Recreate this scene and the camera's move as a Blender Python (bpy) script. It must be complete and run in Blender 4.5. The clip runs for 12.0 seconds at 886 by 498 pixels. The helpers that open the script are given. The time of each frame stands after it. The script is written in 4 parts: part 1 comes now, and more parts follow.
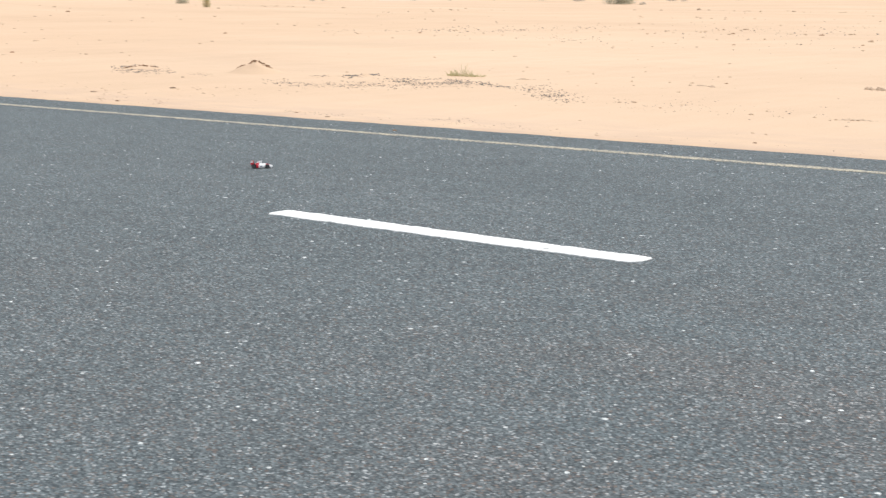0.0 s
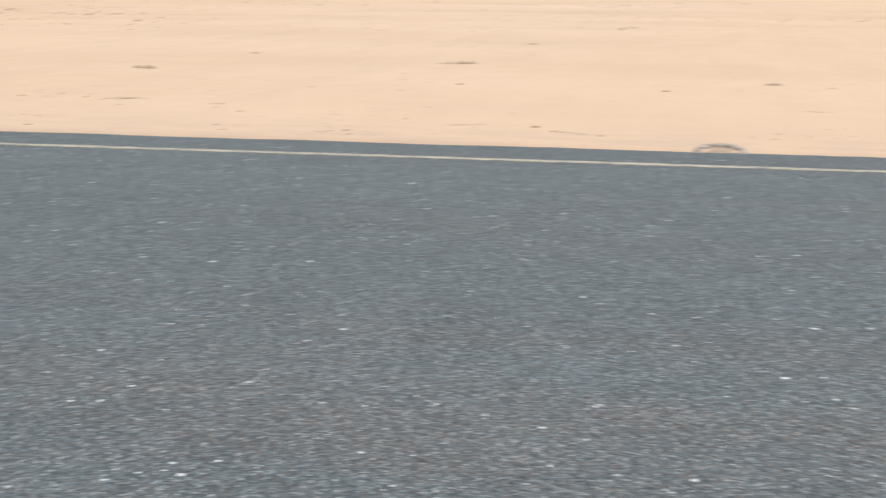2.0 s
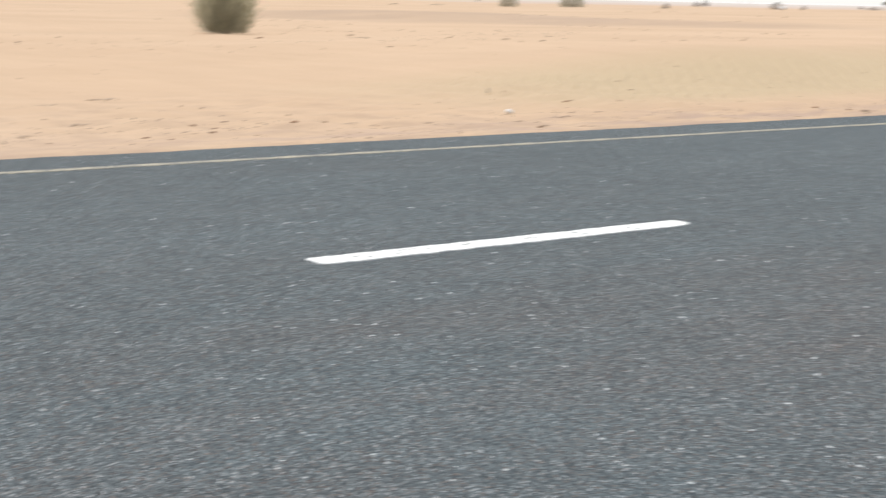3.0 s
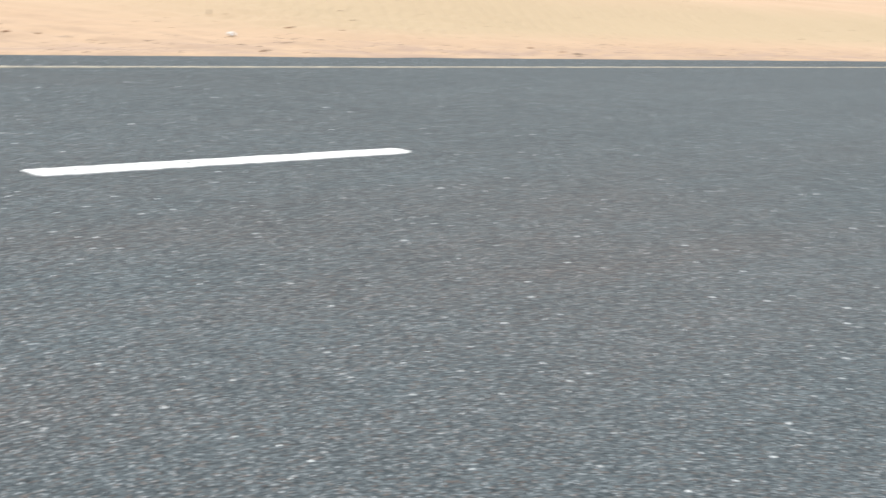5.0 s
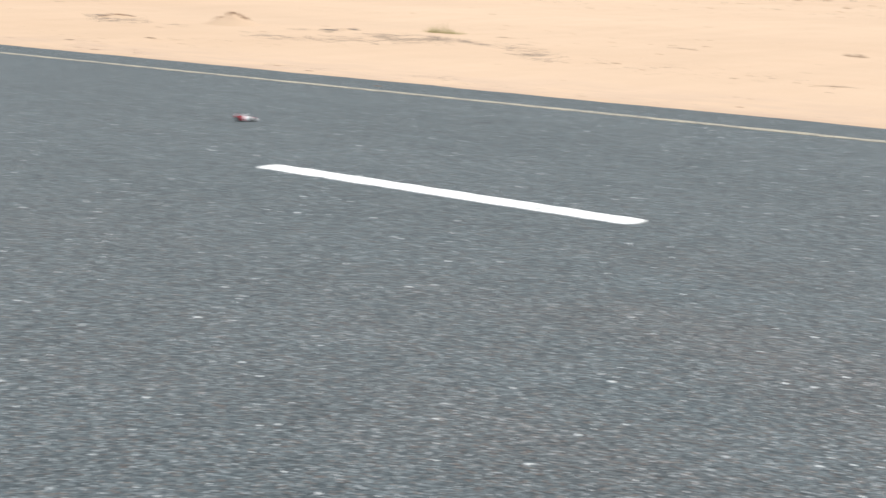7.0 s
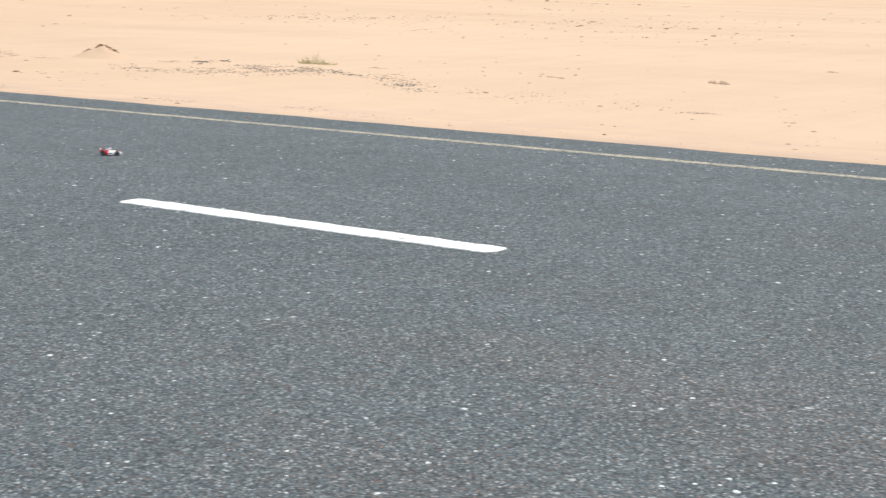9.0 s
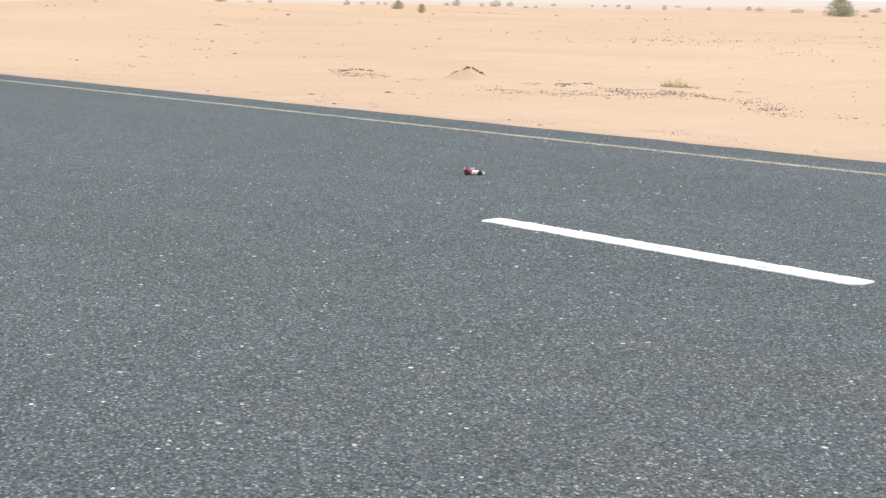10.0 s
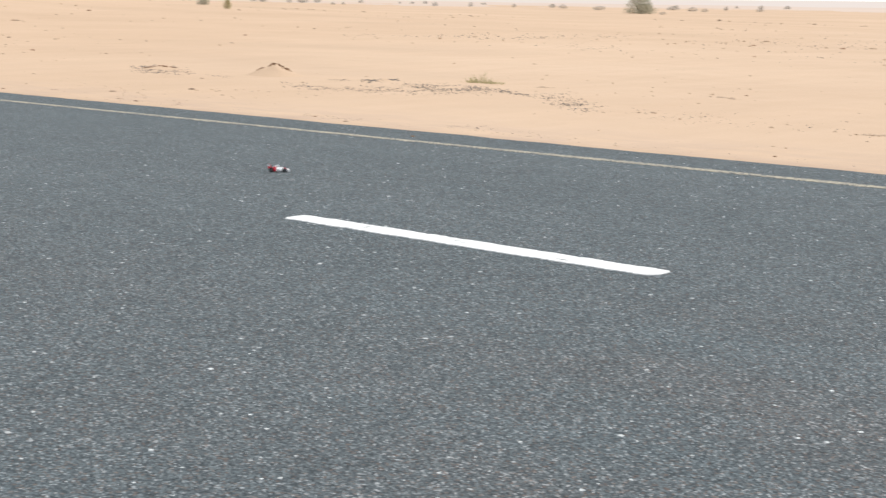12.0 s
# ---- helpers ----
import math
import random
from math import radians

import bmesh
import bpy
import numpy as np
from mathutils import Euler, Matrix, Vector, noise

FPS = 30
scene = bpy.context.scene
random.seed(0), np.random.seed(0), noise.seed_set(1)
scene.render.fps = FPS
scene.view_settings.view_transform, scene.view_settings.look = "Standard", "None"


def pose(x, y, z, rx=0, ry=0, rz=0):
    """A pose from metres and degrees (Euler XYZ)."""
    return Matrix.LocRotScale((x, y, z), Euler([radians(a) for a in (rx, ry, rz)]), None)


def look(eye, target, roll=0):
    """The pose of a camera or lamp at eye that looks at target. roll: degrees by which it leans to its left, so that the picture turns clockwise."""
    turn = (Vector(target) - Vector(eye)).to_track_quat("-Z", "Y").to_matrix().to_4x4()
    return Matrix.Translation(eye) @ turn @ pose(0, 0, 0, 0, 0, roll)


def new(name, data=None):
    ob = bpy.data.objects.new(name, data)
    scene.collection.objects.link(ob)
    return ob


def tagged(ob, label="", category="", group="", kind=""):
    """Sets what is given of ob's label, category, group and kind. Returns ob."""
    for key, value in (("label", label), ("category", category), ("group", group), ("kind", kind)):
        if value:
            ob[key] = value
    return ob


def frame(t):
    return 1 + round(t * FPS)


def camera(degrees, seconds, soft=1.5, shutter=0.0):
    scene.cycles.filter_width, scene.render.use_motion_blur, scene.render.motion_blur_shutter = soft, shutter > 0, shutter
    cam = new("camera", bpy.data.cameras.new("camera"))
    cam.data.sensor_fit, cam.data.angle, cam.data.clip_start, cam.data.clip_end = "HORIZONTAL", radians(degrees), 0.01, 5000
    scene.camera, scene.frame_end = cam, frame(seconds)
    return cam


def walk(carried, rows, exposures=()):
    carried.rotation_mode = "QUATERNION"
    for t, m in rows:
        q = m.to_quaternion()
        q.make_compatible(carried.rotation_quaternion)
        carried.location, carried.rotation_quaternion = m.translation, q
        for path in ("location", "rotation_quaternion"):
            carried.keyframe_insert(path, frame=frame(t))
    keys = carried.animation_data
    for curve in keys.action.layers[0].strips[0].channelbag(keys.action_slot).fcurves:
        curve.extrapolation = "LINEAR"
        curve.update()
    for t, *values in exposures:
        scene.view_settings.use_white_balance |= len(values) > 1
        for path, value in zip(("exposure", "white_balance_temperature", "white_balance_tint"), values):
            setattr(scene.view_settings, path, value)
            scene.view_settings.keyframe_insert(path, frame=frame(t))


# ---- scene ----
# path begins
PATH = [
    # seconds, x, y, z, turn to the left, tilt up, lean
    (0.00, 0.025, 0.004, 1.487, 40.14, -9.95, -0.22),
    (0.20, 0.012, -0.017, 1.494, 40.81, -9.83, -0.43),
    (0.50, 0.016, -0.007, 1.480, 41.50, -9.99, -0.78),
    (0.70, 0.035, 0.006, 1.484, 41.37, -10.29, -0.79),
    (1.00, 0.106, 0.051, 1.477, 35.76, -11.41, -0.16),
    (1.20, 0.129, 0.076, 1.479, 29.78, -11.28, -0.02),
    (1.50, 0.179, 0.098, 1.473, 22.94, -10.89, 0.14),
    (1.70, 0.143, 0.111, 1.465, 18.66, -10.82, 0.44),
    (2.00, 0.022, 0.064, 1.475, 11.81, -10.71, 0.34),
    (2.20, 0.069, 0.026, 1.471, 5.69, -10.60, 0.66),
    (2.50, 0.123, 0.026, 1.465, -10.19, -11.33, 2.08),
    (2.60, 0.103, -0.001, 1.474, -19.32, -11.19, 1.72),
    (2.80, 0.107, 0.014, 1.483, -31.83, -10.52, 1.64),
    (3.00, 0.086, -0.023, 1.500, -36.84, -9.86, 1.17),
    (3.20, 0.062, -0.049, 1.502, -41.85, -9.30, 1.18),
    (3.50, 0.063, -0.057, 1.486, -46.10, -9.40, 2.54),
    (3.70, 0.053, -0.066, 1.480, -48.35, -10.14, 3.11),
    (4.10, 0.032, -0.056, 1.473, -51.90, -10.20, 3.60),
    (4.50, 0.010, -0.045, 1.466, -54.00, -10.70, 4.40),
    (4.90, -0.010, -0.036, 1.458, -50.60, -11.60, 5.10),
    (5.30, -0.030, -0.026, 1.452, -41.29, -12.36, 5.51),
    (5.50, -0.078, 0.024, 1.453, -35.51, -11.87, 4.63),
    (5.70, -0.151, 0.083, 1.458, -25.49, -11.18, 4.06),
    (6.00, -0.077, 0.034, 1.470, -6.75, -11.62, 3.95),
    (6.20, -0.100, 0.005, 1.463, 4.67, -12.06, 3.04),
    (6.50, -0.098, -0.025, 1.461, 20.07, -12.29, 2.67),
    (6.80, -0.127, -0.038, 1.483, 33.57, -11.98, 1.78),
    (7.00, -0.119, -0.060, 1.482, 38.79, -11.63, 1.24),
    (7.20, -0.162, -0.071, 1.489, 44.08, -11.33, 0.88),
    (7.50, -0.121, -0.077, 1.491, 48.36, -10.98, 0.68),
    (7.70, -0.104, -0.083, 1.492, 49.85, -10.83, 0.40),
    (8.00, -0.080, -0.070, 1.494, 50.80, -10.68, 0.40),
    (8.35, -0.052, -0.054, 1.496, 47.30, -10.55, 0.60),
    (8.70, -0.024, -0.038, 1.498, 39.20, -10.45, 0.90),
    (9.05, 0.004, -0.023, 1.500, 33.80, -10.38, 1.00),
    (9.30, 0.024, -0.012, 1.502, 35.83, -10.31, 0.72),
    (9.50, 0.002, -0.037, 1.502, 39.72, -10.06, -0.33),
    (9.70, -0.029, -0.040, 1.500, 44.81, -9.84, -0.05),
    (10.00, -0.030, -0.018, 1.500, 48.33, -9.69, 0.65),
    (10.20, -0.033, -0.007, 1.506, 47.92, -9.57, 1.24),
    (10.50, -0.014, 0.012, 1.503, 45.25, -9.35, 1.26),
    (11.00, -0.037, 0.010, 1.501, 44.82, -9.21, 0.84),
    (11.50, -0.029, 0.026, 1.498, 43.84, -9.38, 0.82),
    (12.00, -0.020, 0.043, 1.495, 40.75, -9.73, 0.88),
]
# path ends


def stand(x, y, z, turn, tilt, lean):
    return pose(x, y, z, 90 + tilt, 0, turn) @ pose(0, 0, 0, 0, 0, lean)


cam = camera(34.23, 12.0, soft=1.36, shutter=0.36)
BRIGHT = 0.10
EXPOSURES = [(0.0, BRIGHT + 0.18), (0.5, BRIGHT + 0.06), (1.0, BRIGHT + 0.02), (1.5, BRIGHT + 0.02), (2.0, BRIGHT + 0.00), (2.5, BRIGHT - 0.07), (3.0, BRIGHT - 0.10), (3.5, BRIGHT - 0.07), (5.5, BRIGHT + 0.15), (6.0, BRIGHT + 0.14), (6.5, BRIGHT + 0.15), (7.0, BRIGHT + 0.15), (7.5, BRIGHT + 0.15), (9.5, BRIGHT + 0.12), (10.0, BRIGHT + 0.07), (10.5, BRIGHT + 0.04), (11.0, BRIGHT + 0.01), (11.5, BRIGHT - 0.01), (12.0, BRIGHT - 0.03)]
# the picture turns a little greener while the camera swings back
TINTS = [8.5 if 5 < t < 8 else 9.3 for t, _ in EXPOSURES]
walk(cam, [(row[0], stand(*row[1:])) for row in PATH], exposures=[(t, stops, 6500, tint) for (t, stops), tint in zip(EXPOSURES, TINTS)])

# ---- daylight: a bright, hazy desert sky and a soft high sun ----
SUN_HIGH, SUN_FROM = 58.0, 30.0  # degrees above the ground; degrees clockwise from +y
world = bpy.data.worlds.new("world")
scene.world = world
world.use_nodes = True
wn, wl = world.node_tree.nodes, world.node_tree.links
sky = wn.new("ShaderNodeTexSky")
sky.sky_type = "NISHITA"
sky.sun_disc = False
sky.sun_elevation, sky.sun_rotation = radians(SUN_HIGH), radians(SUN_FROM)
sky.air_density, sky.dust_density, sky.ozone_density = 1.0, 1.2, 1.0
wn["Background"].inputs["Strength"].default_value = 0.15
# dust in the air evens out and whitens the whole sky
haze = wn.new("ShaderNodeMix")
haze.data_type = "RGBA"
haze.inputs[0].default_value = 0.72
haze.inputs[7].default_value = (7.4, 7.5, 7.6, 1)
wl.new(sky.outputs[0], haze.inputs[6])
wl.new(haze.outputs[2], wn["Background"].inputs["Color"])

sun_data = bpy.data.lights.new("sun", "SUN")
sun_data.energy, sun_data.angle, sun_data.color = 2.0, radians(16), (1.0, 0.95, 0.88)
sun = new("sun", sun_data)
sun_dir = Vector((math.sin(radians(SUN_FROM)) * math.cos(radians(SUN_HIGH)),
                  math.cos(radians(SUN_FROM)) * math.cos(radians(SUN_HIGH)), math.sin(radians(SUN_HIGH))))
sun.matrix_world = look(sun_dir * 60, (0, 0, 0))


# ---- materials ----
class Nodes:
    """A small writer of node materials."""

    def __init__(self, name, rough=0.8, metal=0.0, spec=0.5):
        self.mat = bpy.data.materials.new(name)
        self.mat.use_nodes = True
        self.tree = self.mat.node_tree
        self.bsdf = self.tree.nodes["Principled BSDF"]
        self.bsdf.inputs["Roughness"].default_value = rough
        self.bsdf.inputs["Metallic"].default_value = metal
        self.bsdf.inputs["Specular IOR Level"].default_value = spec
        self.place = self.add("ShaderNodeNewGeometry").outputs["Position"]

    def add(self, kind, **values):
        node = self.tree.nodes.new(kind)
        for key, value in values.items():
            node.inputs[key].default_value = value
        return node

    def link(self, a, b):
        self.tree.links.new(a, b)

    def stretched(self, sx, sy, sz):
        m = self.add("ShaderNodeMapping")
        m.inputs["Scale"].default_value = (sx, sy, sz)
        self.link(self.place, m.inputs["Vector"])
        return m.outputs[0]

    def noise(self, scale, detail=4.0, rough=0.55, vector=None):
        n = self.add("ShaderNodeTexNoise", Scale=scale, Detail=detail, Roughness=rough)
        self.link(vector or self.place, n.inputs["Vector"])
        return n.outputs["Fac"]

    def cells(self, scale, feature="F1", vector=None):
        n = self.add("ShaderNodeTexVoronoi", Scale=scale)
        n.feature = feature
        self.link(vector or self.place, n.inputs["Vector"])
        return n

    def ramp(self, source, *stops):
        r = self.add("ShaderNodeValToRGB")
        while len(r.color_ramp.elements) < len(stops):
            r.color_ramp.elements.new(0.5)
        for e, (at, c) in zip(r.color_ramp.elements, stops):
            e.position = at
            e.color = (c, c, c, 1) if not isinstance(c, tuple) else (*c, 1)
        self.link(source, r.inputs[0])
        return r.outputs[0]

    def mix(self, fac, a, b, kind="MIX"):
        m = self.add("ShaderNodeMix")
        m.data_type, m.blend_type = "RGBA", kind
        for i, v in ((0, fac), (6, a), (7, b)):
            socket = m.inputs[i]
            if isinstance(v, (int, float)):
                socket.default_value = v if i == 0 else (v, v, v, 1)
            elif isinstance(v, tuple):
                socket.default_value = (*v, 1)
            else:
                self.link(v, socket)
        return m.outputs[2]

    def math(self, op, a, b=0.0):
        m = self.add("ShaderNodeMath")
        m.operation = op
        for socket, v in ((m.inputs[0], a), (m.inputs[1], b)):
            if isinstance(v, (int, float)):
                socket.default_value = v
            else:
                self.link(v, socket)
        return m.outputs[0]

    def axis(self, i):
        s = self.add("ShaderNodeSeparateXYZ")
        self.link(self.place, s.inputs[0])
        return s.outputs[i]

    def colour(self, c):
        if isinstance(c, tuple):
            self.bsdf.inputs["Base Color"].default_value = (*c, 1)
        else:
            self.link(c, self.bsdf.inputs["Base Color"])

    def bump(self, source, strength, distance):
        b = self.add("ShaderNodeBump", Strength=strength, Distance=distance)
        self.link(source, b.inputs["Height"])
        old = self.bsdf.inputs["Normal"].links
        if old:
            self.link(old[0].from_socket, b.inputs["Normal"])
        self.link(b.outputs[0], self.bsdf.inputs["Normal"])


def asphalt_material():
    n = Nodes("asphalt", rough=0.95, spec=0.15)
    stones = n.cells(95)
    grey = n.add("ShaderNodeSeparateColor")
    n.link(stones.outputs["Color"], grey.inputs[0])
    tone = n.ramp(grey.outputs[0], (0.0, (0.055, 0.067, 0.073)), (0.3, (0.088, 0.106, 0.114)), (0.72, (0.121, 0.145, 0.153)),
                  (0.9, (0.178, 0.204, 0.211)), (1.0, (0.33, 0.355, 0.36)))
    warm = n.ramp(grey.outputs[1], (0.0, 0.0), (0.86, 0.0), (0.93, 0.55))
    tone = n.mix(warm, tone, (0.17, 0.125, 0.10))
    coarse = n.add("ShaderNodeSeparateColor")
    n.link(n.cells(55).outputs["Color"], coarse.inputs[0])
    tone = n.mix(1.0, tone, n.ramp(coarse.outputs[0], (0.0, 0.93), (0.85, 1.05), (1.0, 1.25)), "MULTIPLY")
    binder = n.ramp(stones.outputs["Distance"], (0.0, 1.02), (0.5, 1.02), (0.72, 0.64))
    tone = n.mix(1.0, tone, binder, "MULTIPLY")
    worn = n.ramp(n.noise(0.35, 5, 0.6, n.stretched(0.25, 1.0, 1.0)), (0.3, 0.92), (0.7, 1.09))
    tone = n.mix(1.0, tone, worn, "MULTIPLY")
    patch = n.ramp(n.noise(2.2, 4), (0.3, 0.95), (0.7, 1.05))
    tone = n.mix(1.0, tone, patch, "MULTIPLY")
    # reddish dust lies in streaks, most of it along the middle of the near lane
    lane = n.ramp(n.math("MULTIPLY", n.axis(1), 0.1), (0.24, 0.35), (0.38, 1.0), (0.52, 1.0), (0.66, 0.35))
    brown = n.math("MULTIPLY", lane, n.ramp(n.noise(0.8, 5, 0.65, n.stretched(0.3, 1.0, 1.0)), (0.38, 0.0), (0.68, 0.65)))
    brown = n.math("MULTIPLY", brown, n.ramp(n.math("ADD", n.math("MULTIPLY", n.axis(0), 0.04), 0.5), (0.3, 0.25), (0.42, 1.0), (0.78, 1.0), (0.9, 0.4)))
    tone = n.mix(brown, tone, n.mix(1.0, tone, (1.2, 0.97, 0.89), "MULTIPLY"))
    tone = n.mix(1.0, tone, (0.985, 0.995, 1.012), "MULTIPLY")
    n.colour(tone)
    n.bump(stones.outputs["Distance"], 0.55, 0.004)
    n.bump(n.noise(14, 3), 0.2, 0.01)
    return n.mat


def sand_material():
    n = Nodes("sand", rough=0.95, spec=0.12)
    broad = n.ramp(n.noise(0.09, 4, 0.55, n.stretched(0.6, 1.0, 1.0)), (0.3, (0.55, 0.397, 0.278)), (0.7, (0.615, 0.456, 0.328)))
    mottle = n.ramp(n.noise(0.9, 5, 0.6, n.stretched(1.0, 0.25, 1.0)), (0.3, 0.975), (0.68, 1.02))
    grain = n.ramp(n.noise(55, 3), (0.3, 0.94), (0.7, 1.05))
    tone = n.mix(1.0, broad, mottle, "MULTIPLY")
    blotch = n.ramp(n.noise(1.0, 6, 0.7, n.stretched(1.6, 0.22, 1.0)), (0.36, (0.98, 0.974, 0.968)), (0.64, (1.012, 1.014, 1.016)))
    tone = n.mix(1.0, tone, blotch, "MULTIPLY")
    tone = n.mix(1.0, tone, grain, "MULTIPLY")
    streak = n.ramp(n.noise(0.9, 6, 0.65, n.stretched(1.2, 0.35, 1.0)), (0.55, 0.0), (0.72, 0.1))
    tone = n.mix(streak, tone, (0.46, 0.335, 0.235))
    swell = n.ramp(n.noise(0.11, 3, 0.5, n.stretched(0.45, 1.0, 1.0)), (0.54, 0.0), (0.7, 0.35))
    tone = n.mix(swell, tone, (0.47, 0.345, 0.25))
    dirt = n.math("MULTIPLY", n.ramp(n.math("MULTIPLY", n.axis(1), 0.05), (0.66, 1.0), (0.735, 0.0)), n.ramp(n.noise(1.6, 6, 0.65, n.stretched(0.5, 1.5, 1.0)), (0.4, 0.0), (0.6, 0.85)))
    dirt = n.math("MULTIPLY", dirt, n.ramp(n.math("ADD", n.math("MULTIPLY", n.axis(0), 0.02), 0.5), (0.56, 0.45), (0.72, 1.0)))
    tone = n.mix(dirt, tone, (0.44, 0.328, 0.268))
    churned = n.math("MULTIPLY", n.ramp(n.math("ADD", n.math("MULTIPLY", n.axis(0), 0.02), 0.5), (0.56, 0.0), (0.6, 1.0), (0.72, 1.0), (0.82, 0.3)), n.ramp(n.math("MULTIPLY", n.axis(1), 0.04), (0.56, 1.0), (0.7, 0.8), (0.86, 0.0)))
    churned = n.math("MULTIPLY", churned, n.ramp(n.noise(1.7, 6, 0.7, n.stretched(0.8, 1.0, 1.0)), (0.46, 0.0), (0.62, 0.6)))
    tone = n.mix(churned, tone, (0.45, 0.33, 0.245))
    ochre = n.ramp(n.math("ADD", n.math("MULTIPLY", n.axis(0), 0.01), 0.5), (0.05, (0.985, 0.965, 0.94)), (0.3, (1.0, 0.997, 0.99)), (0.45, (1.0, 1.0, 1.0)), (0.6, (1.01, 0.985, 0.94)))
    tone = n.mix(1.0, tone, ochre, "MULTIPLY")
    # the far bank's shaded front, toned into the eastern sand as a darker band
    across = n.math("ADD", n.math("MULTIPLY", n.axis(0), 0.588), n.math("MULTIPLY", n.axis(1), 0.809))
    along = n.math("SUBTRACT", n.math("MULTIPLY", n.axis(0), 0.809), n.math("MULTIPLY", n.axis(1), 0.588))
    bank_shade = n.math("MULTIPLY", n.ramp(n.math("MULTIPLY", across, 0.005), (0.46, 0.0), (0.5, 1.0), (0.58, 1.0), (0.64, 0.0)),
                  n.ramp(n.math("ADD", n.math("MULTIPLY", along, 0.01), 0.5), (0.3, 0.0), (0.42, 1.0), (0.72, 1.0), (0.86, 0.0)))
    bank_shade = n.math("MULTIPLY", bank_shade, n.ramp(n.noise(0.12, 5, 0.6, n.stretched(0.5, 1.0, 1.0)), (0.3, 0.15), (0.6, 0.7)))
    tone = n.mix(bank_shade, tone, (0.43, 0.315, 0.235))
    # wind ripples lie on the lee face of the low dune only
    wave = n.add("ShaderNodeTexWave", Scale=1.05, Distortion=6.0, Detail=3.0)
    wave.inputs["Detail Scale"].default_value = 0.8
    turned = n.add("ShaderNodeMapping")
    turned.inputs["Rotation"].default_value = (0, 0, radians(41))
    n.link(n.place, turned.inputs["Vector"])
    n.link(turned.outputs[0], wave.inputs["Vector"])
    east = n.ramp(n.math("MULTIPLY", n.axis(0), 0.02), (0.22, 0.0), (0.34, 1.0))
    north = n.ramp(n.math("MULTIPLY", n.axis(1), 0.02), (0.295, 0.0), (0.32, 1.0), (0.375, 1.0), (0.43, 0.0))
    rippled = n.math("MULTIPLY", n.math("MULTIPLY", wave.outputs["Fac"], east), north)
    face = n.ramp(n.math("MULTIPLY", n.axis(1), 0.02), (0.295, 0.0), (0.33, 1.0), (0.385, 1.0), (0.44, 0.0))
    tone = n.mix(n.math("MULTIPLY", n.math("MULTIPLY", east, face), 0.75), tone, (0.52, 0.41, 0.265))
    n.colour(tone)
    n.bump(n.noise(45, 4), 0.25, 0.01)
    n.bump(n.noise(3.2, 5, 0.6), 0.09, 0.04)
    n.bump(n.math("MULTIPLY", rippled, n.ramp(n.noise(0.22, 4), (0.35, 0.35), (0.6, 1.0))), 1.0, 0.042)
    return n.mat


def speckled(name, dark, light, scale, rough=0.9, bump=0.5, depth=0.01, spec=0.3, islands=False):
    """Two tones, mixed by a fine grain, and by piece where the mesh is many pieces."""
    n = Nodes(name, rough=rough, spec=spec)
    fac = n.ramp(n.noise(scale, 5, 0.6), (0.32, 0.0), (0.68, 1.0))
    tone = n.mix(fac, dark, light)
    if islands:
        g = n.add("ShaderNodeNewGeometry")
        tone = n.mix(1.0, tone, n.ramp(g.outputs["Random Per Island"], (0.0, 0.6), (1.0, 1.35)), "MULTIPLY")
    n.colour(tone)
    n.bump(n.noise(scale * 1.7, 3), bump, depth)
    return n.mat


def leafy(name, dark, light, through_light=0.4):
    """Thin twigs and blades: toned by piece, and letting part of the light through."""
    n = Nodes(name, rough=0.85, spec=0.2)
    g = n.add("ShaderNodeNewGeometry")
    tone = n.mix(g.outputs["Random Per Island"], dark, light)
    tone = n.mix(1.0, tone, n.ramp(n.noise(2.5, 4), (0.3, 0.8), (0.7, 1.15)), "MULTIPLY")
    n.colour(tone)
    thin = n.add("ShaderNodeBsdfTranslucent")
    n.link(tone, thin.inputs["Color"])
    both = n.add("ShaderNodeMixShader")
    both.inputs[0].default_value = through_light
    n.link(n.bsdf.outputs[0], both.inputs[1])
    n.link(thin.outputs[0], both.inputs[2])
    n.link(both.outputs[0], n.tree.nodes["Material Output"].inputs["Surface"])
    return n.mat


def worn_paint(name, fresh, under, wear, rough=0.7, broad=0.55, grain=70):
    """Road paint through which the stones show where it has worn away."""
    n = Nodes(name, rough=rough, spec=0.3)
    big, fine = n.noise(3.5, 5, 0.6), n.noise(grain, 4, 0.7)
    both = n.math("ADD", n.math("MULTIPLY", big, broad), n.math("MULTIPLY", fine, 1 - broad))
    gone = n.ramp(both, (wear - 0.035, 1.0), (wear + 0.035, 0.0))
    dirt = n.ramp(n.noise(9, 4), (0.3, 0.86), (0.65, 1.0))
    n.colour(n.mix(gone, n.mix(1.0, fresh, dirt, "MULTIPLY"), under))
    n.bump(n.cells(95).outputs["Distance"], 0.3, 0.003)
    return n.mat


def gloss(name, c, rough=0.3):
    n = Nodes(name, rough=rough, spec=0.5)
    dust = n.ramp(n.noise(120, 4), (0.35, 0.88), (0.65, 1.0))
    n.colour(n.mix(1.0, c, dust, "MULTIPLY"))
    return n.mat


